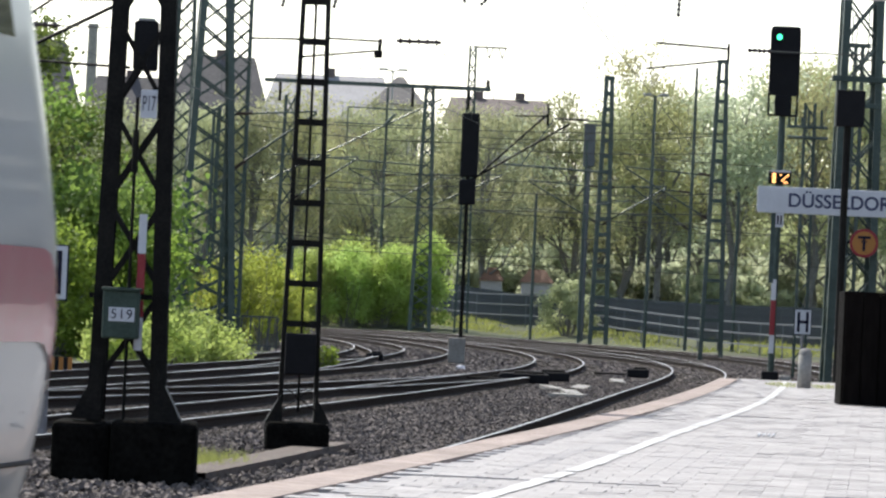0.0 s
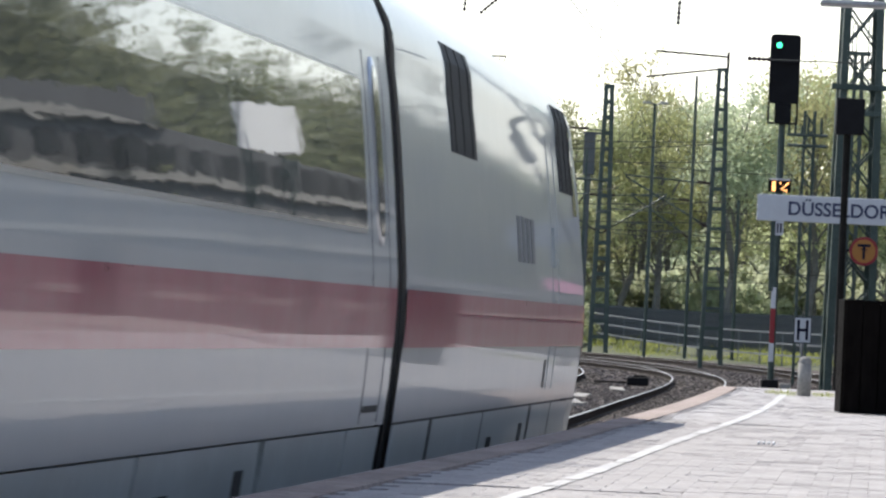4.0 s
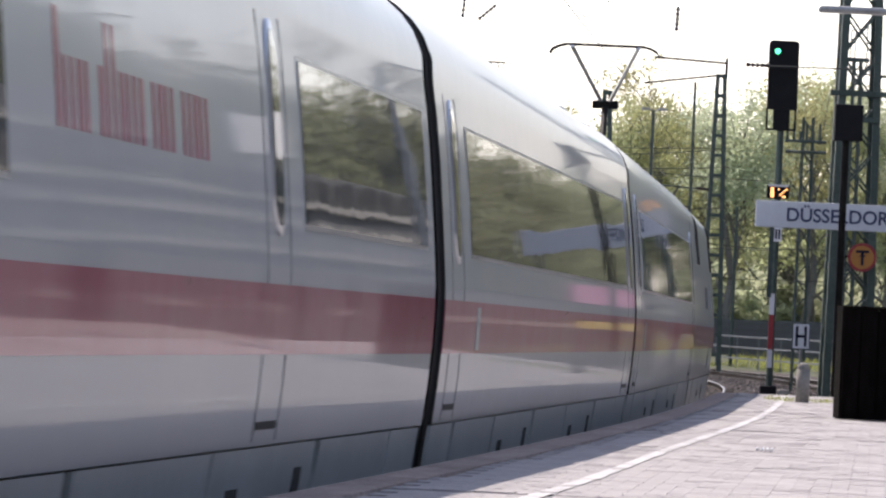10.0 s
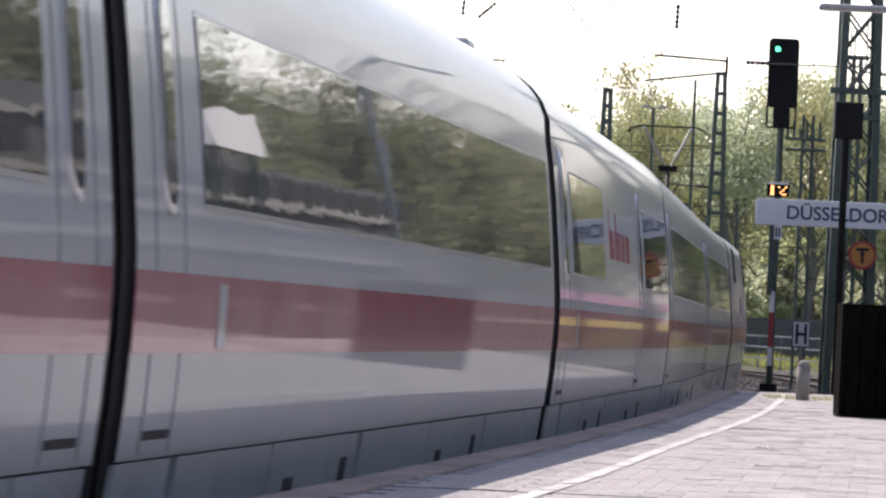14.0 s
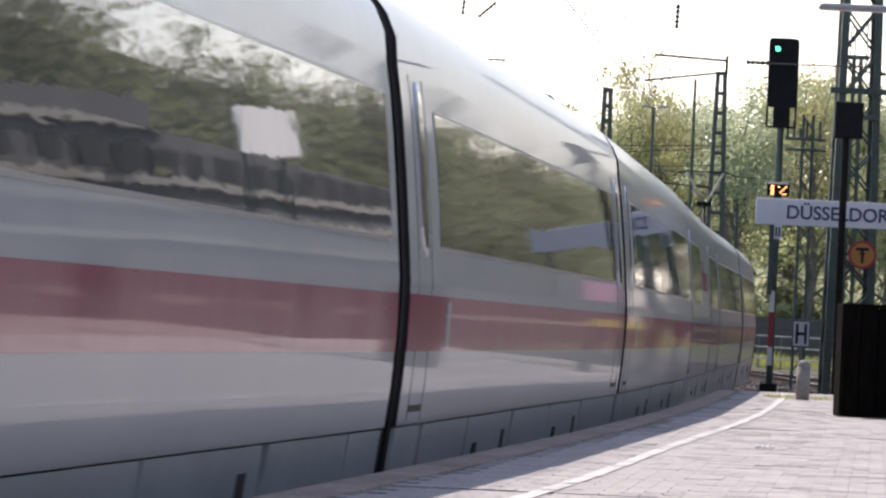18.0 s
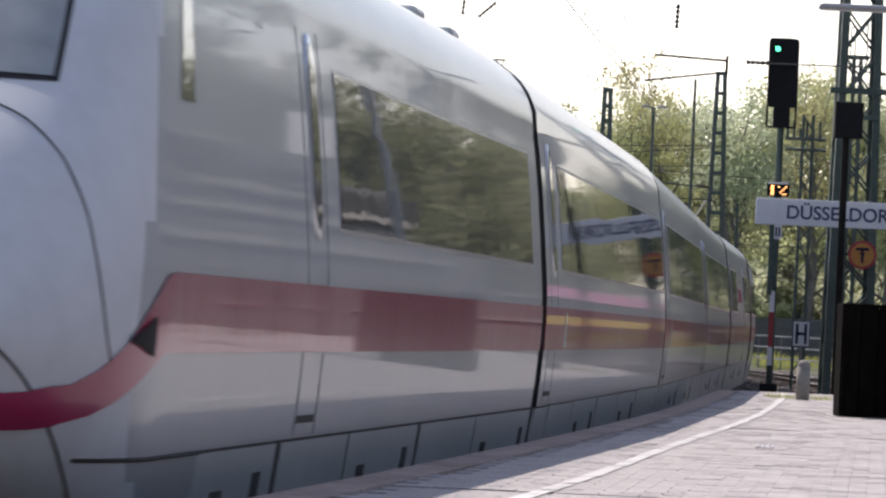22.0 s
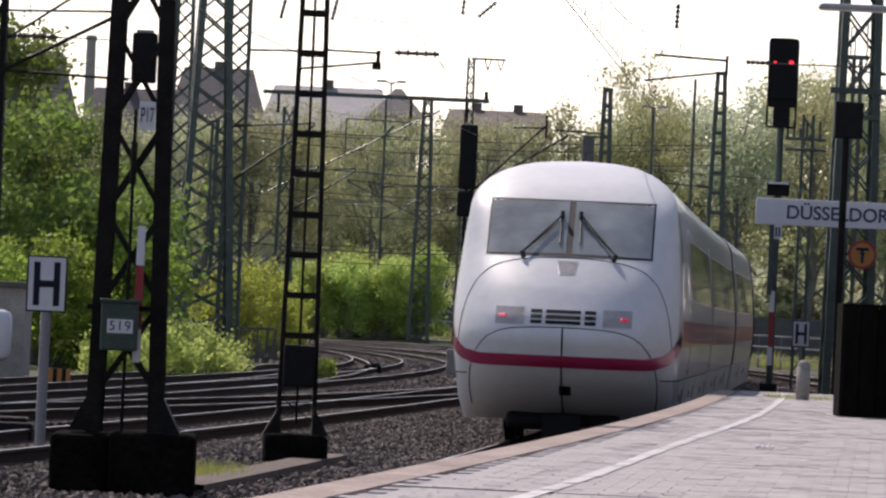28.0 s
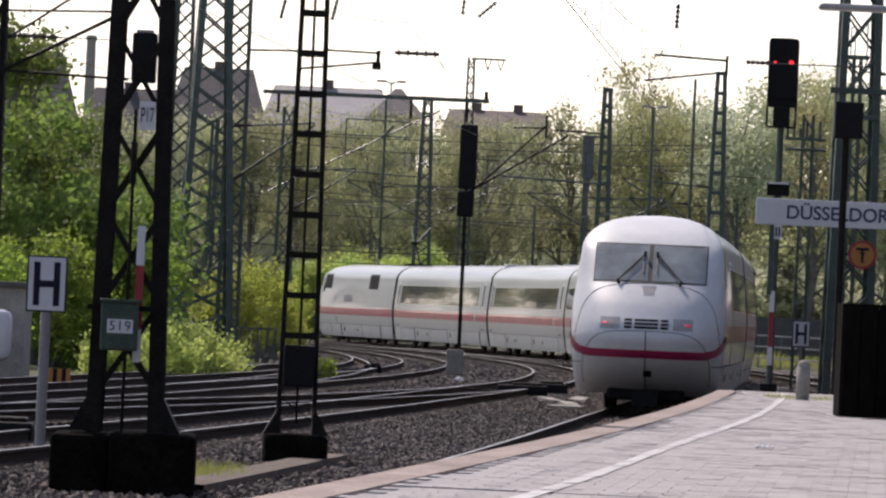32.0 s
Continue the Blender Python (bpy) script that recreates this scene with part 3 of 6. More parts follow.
def nose_kit(v, end, sign):
    """Windscreen, wipers, lamps, grille and seams of a cab nose."""
    xr = [0.04 + (1.06 - 0.04) * i / 12 for i in range(13)]
    for s in (-1, 1):
        def span(x):
            return 2.50 - 0.02 * abs(x), 3.205 - 0.02 * abs(x)
        w = part("windscreen_frame", nose_patch(B(), [s * (0.0 + 1.085 * i / 12) for i in range(13)], lambda x: (2.46, 3.225), end, sign, 0.004), M_RUBBER, v, "dark windscreen frame")
        part("windscreen_pane", nose_patch(B(), [s * x for x in xr], span, end, sign, 0.010), M_WINDSCREEN, w, "windscreen pane with a pale sheen in its colour")
        # wiper
        bm = B()
        a, b = nose_point(s * 0.60, 2.46, end, sign, 0.06), nose_point(s * 0.12, 2.98, end, sign, 0.06)
        rod(bm, a, b, 0.014, 6)
        rod(bm, nose_point(s * 0.58, 2.42, end, sign, 0.03), a, 0.035, 8)
        rod(bm, nose_point(s * 0.56, 2.50, end, sign, 0.05), nose_point(s * 0.16, 2.90, end, sign, 0.05), 0.008, 6)
        box(bm, b.x, b.y, b.z, 0.05, 0.04, 0.10)
        rod(bm, nose_point(s * 0.13, 2.62, end, sign, 0.03), nose_point(s * 0.12, 3.04, end, sign, 0.03), 0.012, 6)
        part("wiper", bm, M_WIPER, v, "black windscreen wiper")
        # lamps
        lamp = part("lamp_rim", nose_patch(B(), [s * (0.49 + 0.405 * i / 8) for i in range(9)], (1.537, 1.80), end, sign, 0.003), M_CHROME, v, "thin pale lamp surround")
        part("lamp_glass", nose_patch(B(), [s * (0.508 + 0.369 * i / 8) for i in range(9)], (1.555, 1.782), end, sign, 0.006), M_LAMPGLASS, lamp, "grey lamp glass")
        part("tail_light", nose_patch(B(), [s * (0.73 + 0.11 * i / 4) for i in range(5)], (1.645, 1.685), end, sign, 0.009), M_TAIL, lamp, "lit red tail light", True)
        # grille beside the middle one
        for k in range(3):
            bm = nose_patch(B(), [s * (0.275 + 0.145 * i / 3) for i in range(4)], (1.575 + k * 0.07, 1.62 + k * 0.07), end, sign, 0.006)
            part("grille_slot", bm, M_BLACK, v)
        # upper hood seam from the windscreen's foot down to the side
        pts = skin_line(((0.0, 2.45), (0.3, 2.45), (0.6, 2.42), (0.9, 2.36), (1.10, 2.23), (1.24, 2.03), (1.33, 1.76), (1.38, 1.45), (1.40, 1.2)), s, end, sign)
        part("hood_seam", seam(B(), pts, 0.0045), M_UNDER, v)
        pts = skin_line(((0.0, 1.535), (0.4, 1.53), (0.7, 1.505), (0.92, 1.44), (1.08, 1.30), (1.18, 1.1), (1.235, 0.8), (1.2, 0.5)), s, end, sign)
        part("coupler_cover_seam", seam(B(), pts, 0.0065), M_RUBBER, v)
        part("skirt_seam", seam(B(), [Vector((s * (side_x(u, 0.896) + 0.002), end - sign * u, 0.896)) for u in np.linspace(1.0, 3.7, 24)], 0.010), M_UNDER, v)
        # cab side window and the small intake on the stripe
        bm = B()
        rows = [[Vector((s * (side_x(u + k * 0.04 * 0, z) + 0.006), end - sign * u, z)) for u in (2.55 + (z - 2.45) * 0.55, 3.0 + (z - 2.45) * 0.30)] for z in np.linspace(2.45, 3.15, 6)]
        sheet(bm, rows)
        part("cab_side_window", bm, M_TRAINGLASS, v, "narrow cab side window")
        if sign > 0:
            continue
        bm = B()
        sheet(bm, [[Vector((s * (side_x(u, z) + 0.018), end - sign * u, z)) for u, z in r] for r in [[(u, 1.40 + k * (u - 1.2) * 0.26) for u in np.linspace(1.2, 1.62, 9)] for k in (-0.67, -0.33, 0.0, 0.33, 0.67, 1.0)]])
        part("side_intake", bm, M_BLACK, v, "black triangular intake")
    for k in range(3):
        part("grille_slot", nose_patch(B(), [-0.225 + 0.45 * i / 8 for i in range(9)], (1.575 + k * 0.07, 1.62 + k * 0.07), end, sign, 0.006), M_BLACK, v)
    part("plate_rim", nose_patch(B(), [-0.15, -0.10, 0.0, 0.10, 0.15], lambda x: (2.215 if abs(x) < 0.12 else 2.405, 2.415), end, sign, 0.003), M_SKIRT, v, "grey rim of the small plate")
    part("nose_plate", nose_patch(B(), [-0.128, -0.085, 0.0, 0.085, 0.128], lambda x: (2.235 if abs(x) < 0.1 else 2.39, 2.40), end, sign, 0.006), M_LAMPGLASS, v, "grey plate under the windscreen")
    bm = seam(B(), [nose_point(0.0, z, end, sign, 0.001) for z in np.linspace(0.42, 1.535, 40)], 0.012)
    part("centre_seam", bm, M_RUBBER, v)
    part("coupler_hatch", nose_patch(B(), [-0.03 + 0.15 * i / 4 for i in range(5)], (0.66, 0.78), end, sign, 0.008), M_BLACK, v, "black coupler opening")
    bm = B()
    box(bm, 0, end - sign * 2.3, 0.30, 1.5, 1.6, 0.24, bevel=0.08)
    box(bm, 0, end - sign * 1.3, 0.24, 0.5, 0.5, 0.3)
    part("rail_guard", bm, M_BLACK, v, "black snow plough under the nose")


def pantograph(parent, y):
    bm = B()
    for sx in (-0.5, 0.5):
        for sy in (-0.5, 0.5):
            rod(bm, (sx, y + sy, 3.68), (sx, y + sy, 3.86), 0.06, 8)
    box(bm, 0, y, 3.88, 1.1, 1.2, 0.06)
    p = part("pantograph", bm, M_STEEL_DARK, parent, "raised current collector on the roof")
    bm = B()
    rod(bm, (0, y - 0.5, 3.9), (0, y + 0.85, 4.9), 0.05, 8)
    box(bm, 0, y + 0.85, 4.9, 0.38, 0.16, 0.12)
    part("lower_arm", bm, M_STEEL_DARK, p)
    bm = B()
    for s in (-1, 1):
        rod(bm, (s * 0.05, y + 0.85, 4.92), (s * 0.48, y - 0.35, 5.70), 0.03, 6)
    part("upper_arm", bm, M_CHROME, p)
    for dy in (-0.16, 0.16):
        bm = B()
        pts = [(-0.80, 5.58), (-0.76, 5.65), (-0.66, 5.70), (-0.55, 5.725), (0.55, 5.725), (0.66, 5.70), (0.76, 5.65), (0.80, 5.58)]
        for (xa, za), (xb, zb) in zip(pts, pts[1:]):
            rod(bm, (xa, y - 0.35 + dy, za), (xb, y - 0.35 + dy, zb), 0.015, 6)
        part("collector_head", bm, M_STEEL_DARK, p)


def power_car(m):
    v = thing("power_car", "white power car with red stripe and black air grilles", "locomotive", m)
    h = 10.0
    tip = h + 0.1
    part("body", nose_shell(tip, 1, -h + 0.2), [M_WHITE, M_RUBBER, M_WHITE_LIT], v, "glossy white painted body shell", True)
    nose_stripe(v, tip, 1, -h + 0.2, 0.7, 1.3)
    nose_kit(v, tip, 1)
    skirts(v, [-h + 0.2, -7.0, -2.5, 2.5, 5.0, 7.4], off=0.005)
    for y in (-6.0, 5.2):
        bogie(v, y)
    for s in (-1, 1):
        for ya, yb in ((-h + 4.05, -h + 6.25), (-h + 15.4, -h + 17.2)):
            g = part("air_grille", side_panel(B(), 2.62, 3.33, ya, yb, 0.006, s, 6, 0.02), M_BLACK, v, "black air intake grille")
            for k in range(3):
                y = ya + (yb - ya) * (k + 0.5) / 3
                part("grille_bar", side_panel(B(), 2.63, 3.32, y - 0.02, y + 0.02, 0.010, s, 6, 0.01), M_STEEL_DARK, g)
        bm = B()
        for y in (-h + 14.0, -h + 14.75):
            side_panel(bm, 1.0, 3.0, y - 0.02, y + 0.02, 0.004, s, 10, 0.01)
        side_panel(bm, 1.98, 2.3, -h + 14.1, -h + 14.16, 0.02, s, 2, 0.02)
        part("crew_door", bm, M_SKIRT, v, "crew door with grab rails")
        bm = B()
        for i in range(4):
            side_panel(bm, 1.98, 2.32, -h + 10.0 + i * 0.5, -h + 10.35 + i * 0.5, 0.004, s, 3, 0.005)
        part("marking", bm, M_SEAM, v, "pale grey lettering bars")
        part("side_marker", side_panel(B(), 1.02, 1.24, -h + 13.55, -h + 13.68, 0.005, s, 2, 0.01), M_BLACK, v)
    bellows(v, -h + 0.2, -1)
    pantograph(v, -h + 1.9)
    return v


def driving_trailer(m):
    v = thing("driving_trailer", "white driving trailer with sloping nose and lit tail lights", "train coach", m)
    h = 12.6
    part("body", nose_shell(-h, -1, h - 0.2), [M_WHITE, M_RUBBER, M_WHITE_LIT], v, "glossy white painted body shell", True)
    nose_stripe(v, -h, -1, h - 0.2)
    nose_kit(v, -h, -1)
    skirts(v, [-h + 3.6, -h + 7.0, -2.0, 2.5, 7.0, h - 0.2], off=0.005)
    for y in (-8.3, 8.9):
        bogie(v, y)
    for s in (-1, 1):
        door(v, -h + 8.1, s)
        windows(v, -h + 9.3, h - 1.2, s)
        bm = B()
        side_panel(bm, 0.62, 0.86, -h + 6.4, -h + 6.62, 0.004, s, 2, 0.01)
        part("side_hatch", bm, M_RUBBER, v)
    bellows(v, h - 0.2, 1)
    roof_kit(v, h - 3, h)
    return v

# ---- ground, tracks and platform ----
def terrain(x, y):
    """Height of the ground: ballast bed level near the tracks, a bank behind them."""
    off = x - np.interp(y, TY, TX)
    z = ground_z(y) - 0.24
    bank = min(1.0, max(0.0, (off - 12.8) / 4.5)) if y > 105 else 0.0
    far = min(1.0, max(0.0, (y - 335.0) / 45.0))
    z += max(0.72 * bank * min(1.0, (y - 105) / 180.0), 1.15 * far)
    left = min(1.0, max(0.0, (-off - 14.5) / 6.0))
    z += 0.5 * left
    return z


def ground():
    ys = [-260, -120, -60, -20] + list(range(0, 130, 10)) + list(range(130, 440, 8)) + [460, 520, 700, 1200, 2500, 4500]
    xs = [-3000, -900, -300, -120, -60] + list(np.arange(-40, 60.1, 2.5)) + [80, 140, 300, 900, 3000]
    verts = [(x, y, terrain(x, y) + (0.03 * noise.noise((x * 0.4, y * 0.2, 0)) if abs(x) < 70 else 0)) for y in ys for x in xs]
    n = len(xs)
    faces = [(j * n + i, j * n + i + 1, (j + 1) * n + i + 1, (j + 1) * n + i) for j in range(len(ys) - 1) for i in range(n - 1)]
    tagged(raw_part("ground", verts, faces, M_GROUND, None, "", True), "rough grassy earth beside the railway", "ground", kind="structure")


ground()


def ribbon(verts, faces, ys, pts_of):
    """Adds a strip whose cross-section at each y is pts_of(y)."""
    start = len(verts)
    n = 0
    for y in ys:
        p = pts_of(y)
        n = len(p)
        verts.extend(p)
    for j in range(len(ys) - 1):
        for i in range(n - 1):
            a = start + j * n + i
            faces.append((a, a + 1, a + 1 + n, a + n))


TRACKS = {"main": [(-260, 0.0), (460, 0.0)],
          "second": [(-260, -6.0), (60, -5.9), (100, -5.2), (172, -4.15), (460, -4.3)],
          "third": [(-260, -10.8), (84, -10.2), (148, -9.0), (220, -8.4), (460, -8.6)],
          "fourth": [(-260, -14.2), (100, -12.9), (188, -11.6), (460, -11.8)],
          "fifth": [(110, 6.6), (200, 4.7), (460, 4.5)]}


def track_off(name, y):
    t = TRACKS[name]
    return float(np.interp(y, [a for a, b in t], [b for a, b in t]))


def ballast():
    ys = list(range(-250, 441, 4))
    v, f = [], []

    def section(y):
        lo = track_off("fourth", y) - 1.9
        return [tuple(rail_point(y, o) + Vector((0, 0, z))) for o, z in ((lo - 1.2, -0.45), (lo, -0.2), (-12, -0.19), (-8, -0.2), (-3.5, -0.21), (-1.3, -0.17), (1.5, -0.17), (2.9, -0.2), (4.6, -0.2), (12.0 if y > 96 else 4.7, -0.2), (13.4 if y > 96 else 4.8, -0.45 if y > 96 else -0.2))]
    ribbon(v, f, ys, section)
    tagged(raw_part("ballast_bed", v, f, M_BALLAST, None, "", True), "brown-grey crushed stone ballast between the rails", "ballast", kind="structure")
    # loose stones where the bed lies open before the camera
    rng = random.Random(5)
    sv, sf = [], []
    base = [(-1, -1, -0.6), (1, -1, -0.6), (1, 1, -0.6), (-1, 1, -0.6), (-0.6, -0.5, 0.7), (0.7, -0.6, 0.5), (0.5, 0.7, 0.75), (-0.5, 0.6, 0.55)]
    quads = [(0, 1, 5, 4), (1, 2, 6, 5), (2, 3, 7, 6), (3, 0, 4, 7), (4, 5, 6, 7)]
    for i in range(45000):
        y = 45 + 125 * rng.random() ** 1.25
        o = rng.uniform(-5.0, 1.7) if rng.random() < 0.8 else rng.uniform(-11, -5)
        p = rail_point(y, o)
        r = rng.uniform(0.014, 0.038)
        a = rng.random() * 6.28
        ca, sa = math.cos(a), math.sin(a)
        t1, t2 = rng.uniform(-0.5, 0.5), rng.uniform(-0.5, 0.5)
        k = len(sv)
        for x, yy, z in base:
            x, yy, z = x * r * rng.uniform(0.7, 1.3), yy * r * rng.uniform(0.7, 1.3), z * r * rng.uniform(0.7, 1.3)
            sv.append((p.x + x * ca - yy * sa, p.y + x * sa + yy * ca, p.z - 0.17 + z + x * t1 + yy * t2))
        sf.extend(tuple(k + j for j in q) for q in quads)
    for i in range(14000):
        y = rng.uniform(165, 300)
        p = rail_point(y, rng.uniform(-13, 6.5))
        r = rng.uniform(0.03, 0.075)
        k = len(sv)
        for x, yy, z in base:
            sv.append((p.x + x * r * rng.uniform(0.6, 1.4), p.y + yy * r * rng.uniform(0.6, 1.4), p.z - 0.17 + z * r * rng.uniform(0.5, 1.2)))
        sf.extend(tuple(k + j for j in q) for q in quads)
    tagged(raw_part("ballast_stones", sv, sf, M_STONE), "loose crushed ballast stones, brown and grey", "gravel", kind="stuff")


ballast()

RAIL_SECTION = [(-0.036, 0.0), (-0.036, -0.035), (-0.009, -0.05), (-0.009, -0.135), (-0.07, -0.15), (-0.07, -0.16), (0.07, -0.16), (0.07, -0.15), (0.009, -0.135), (0.009, -0.05), (0.036, -0.035), (0.036, 0.0)]


def rails(name, off, y0, y1, step=4):
    ys = list(np.arange(y0, y1 + 0.1, step))
    t = thing("railway_track", "curved railway track with worn steel rails", "railway track", None, "tracks", "structure")
    for s in (-1, 1):
        v, f = [], []
        ribbon(v, f, ys, lambda y: [tuple(rail_point(y, off(y) + s * 0.7535 + x) + Vector((0, 0, z))) for x, z in RAIL_SECTION])
        side = raw_part("rail", v, f, M_RAILSIDE, t, "rusty steel rail")
        v, f = [], []
        ribbon(v, f, ys, lambda y: [tuple(rail_point(y, off(y) + s * 0.7535 + x) + Vector((0, 0, z))) for x, z in ((-0.022, 0.001), (-0.016, 0.004), (0.018, 0.004), (0.024, 0.001))])
        raw_part("rail_head", v, f, M_RAIL, side, "polished running surface")
    return t


def sleepers(parent, off, y0, y1):
    me = None
    y = y0
    while y < y1:
        p = rail_point(y, off(y))
        if me is None:
            bm = box(B(), 0, 0, 0, 2.6, 0.26, 0.16, bevel=0.012)
            me = bpy.data.meshes.new("sleeper")
            bm.to_mesh(me)
            bm.free()
            me.materials.append(M_SLEEPER)
        o = new("sleeper", me)
        o.parent = parent
        s = np.interp(y, TY, TS)
        o.matrix_basis = Matrix.Translation(p + Vector((0, 0, -0.235))) @ Matrix.Rotation(-math.atan(s), 4, "Z")
        y += 0.65


for nm in TRACKS:
    o_fn = (lambda k: (lambda y: track_off(k, y)))(nm)
    tr = rails(nm, o_fn, {"main": -250, "fifth": 112}.get(nm, -20), 440)
    sleepers(tr, o_fn, *{"main": (50, 200), "second": (60, 220), "third": (80, 200), "fourth": (110, 200), "fifth": (130, 200)}[nm])


def crossover(y0, y1, off0, off1):
    """A connecting track that swings from one track to the next."""
    def fn(y):
        k = min(1.0, max(0.0, (y - y0) / (y1 - y0)))
        return off0(y) + (off1(y) - off0(y)) * k * k * (3 - 2 * k)
    sleepers(rails("link", fn, y0, y1, 3), fn, y0 + 12, min(y1 - 12, y0 + 70))


crossover(62, 158, lambda y: track_off("third", y), lambda y: track_off("second", y))
crossover(196, 300, lambda y: 0.0, lambda y: track_off("second", y))
crossover(128, 240, lambda y: track_off("third", y), lambda y: track_off("fourth", y))

# platform
EDGE, WIDE, P_TOP, P_END = 1.92, 11.5, 0.76, 94.0


def platform():
    v, f = [], []
    ys = list(range(-120, 93, 4)) + [P_END]
    ribbon(v, f, ys, lambda y: [tuple(rail_point(y, o) + Vector((0, 0, z))) for o, z in ((EDGE + 0.06, -0.3), (EDGE + 0.06, P_TOP - 0.12), (EDGE + 0.02, P_TOP - 0.12), (EDGE + 0.02, P_TOP - 0.024), (WIDE, P_TOP - 0.024), (WIDE, -0.3))])
    n = 6
    k = len(v) - n
    f.append((k, k + 1, k + 2, k + 3, k + 4, k + 5))
    pl = tagged(raw_part("platform", v, f, M_JOINT), "railway platform of grey concrete paving with a pale edge", "platform", kind="structure")
    # edge stones
    for i in range(int((P_END - 20) / 1.2)):
        y0 = 20 + i * 1.2
        vv, ff = [], []
        ribbon(vv, ff, [y0 + 0.006, y0 + 0.6, y0 + 1.194], lambda y: [tuple(rail_point(y, o) + Vector((0, 0, z))) for o, z in ((EDGE, P_TOP - 0.11), (EDGE, P_TOP - 0.012), (EDGE + 0.012, P_TOP), (EDGE + 0.275, P_TOP), (EDGE + 0.28, P_TOP - 0.03))])
        raw_part("edge_stone", vv, ff, M_EDGE, pl)
    vv, ff = [], []
    ribbon(vv, ff, list(range(-120, 21, 4)), lambda y: [tuple(rail_point(y, o) + Vector((0, 0, z))) for o, z in ((EDGE, P_TOP - 0.11), (EDGE, P_TOP), (EDGE + 0.28, P_TOP))])
    raw_part("edge_stones", vv, ff, M_EDGE, pl)
    # small pavers in courses across the platform, settled unevenly in short runs
    rng = random.Random(11)
    wx, wy, lie = 0.20, 0.36, 0.068
    turn = -math.atan(lie)
    bm = box(B(), 0, 0, -0.03, wx - 0.004, wy - 0.010, 0.06, bevel=0.003)
    me = bpy.data.meshes.new("paver")
    bm.to_mesh(me)
    bm.free()
    me.materials.append(M_PAVER)
    rest_v, rest_f, count = [], [], 0
    for j in range(-12, 261):
        left, sunk = 0, 0.0
        for i in range(-20, 52):
            if left <= 0:
                left = rng.randint(2, 9)
                sunk = abs(rng.gauss(0, 0.0009)) + (rng.uniform(0.003, 0.007) if rng.random() < 0.035 else 0)
            left -= 1
            y = j * wy
            x = i * wx + (wx / 2 if j % 2 else 0.0) + lie * (y - 40)
            off = x - np.interp(y, TY, TX)
            if off < EDGE + 0.34 or off > WIDE - 0.3 or y + 0.2 > P_END or x > 0.075 * max(y, 0) + 3.5:
                continue
            tilt = Euler((rng.gauss(0, 0.004), rng.gauss(0, 0.002), turn + rng.gauss(0, 0.003)))
            m = Matrix.Translation((x, y, P_TOP - 0.004 - sunk)) @ tilt.to_matrix().to_4x4()
            if 29 <= y < 40 and off < 3.6 and count < 300:
                ob = new("paver", me)
                ob.parent, ob.matrix_basis = pl, m
                count += 1
            else:
                k = len(rest_v)
                for xx, yy, z in ((-1, -1, 0), (1, -1, 0), (1, 1, 0), (-1, 1, 0), (-1, -1, -1), (1, -1, -1), (1, 1, -1), (-1, 1, -1)):
                    rest_v.append(tuple(m @ Vector((xx * (wx / 2 - 0.002), yy * (wy / 2 - 0.005), z * 0.04))))
                rest_f.extend([(k, k + 1, k + 2, k + 3), (k + 4, k + 5, k + 1, k), (k + 5, k + 6, k + 2, k + 1), (k + 6, k + 7, k + 3, k + 2), (k + 7, k + 4, k, k + 3)])
    tagged(raw_part("paving", rest_v, rest_f, M_PAVER_J, pl), kind="stuff")
    # white safety line, worn into short lengths
    y0 = -20.0
    while y0 < 92:
        y1 = y0 + rng.uniform(0.5, 1.3)
        vv, ff = [], []
        w0, w1 = rng.uniform(-0.052, -0.036), rng.uniform(0.034, 0.05)
        ribbon(vv, ff, [y0, (y0 + y1) / 2, y1], lambda y: [tuple(rail_point(y, float(np.interp(y, (20, 33, 38, 42, 49, 57, 66, 92), (2.91, 2.95, 2.925, 2.885, 2.86, 2.895, 2.925, 2.91))) + o) + Vector((0, 0, P_TOP + 0.001))) for o in (w0, w1)])
        raw_part("safety_line", vv, ff, M_LINE, pl, "worn white line")
        y0 = y1 + (rng.uniform(0.005, 0.03) if rng.random() < 0.64 else rng.uniform(0.08, 0.3))
    # small drain grate
    g = thing("drain_grate", "small slotted metal drain cover in the paving", "drain", Matrix.Translation((2.36, 46.2, P_TOP + 0.006)))
    for k in range(4):
        part("slot", bar(B(), (-0.06 + k * 0.035, -0.25, 0), (-0.02 + k * 0.035, 0.35, 0), 0.014, 0.01), M_SIGNWHITE, g)


platform()

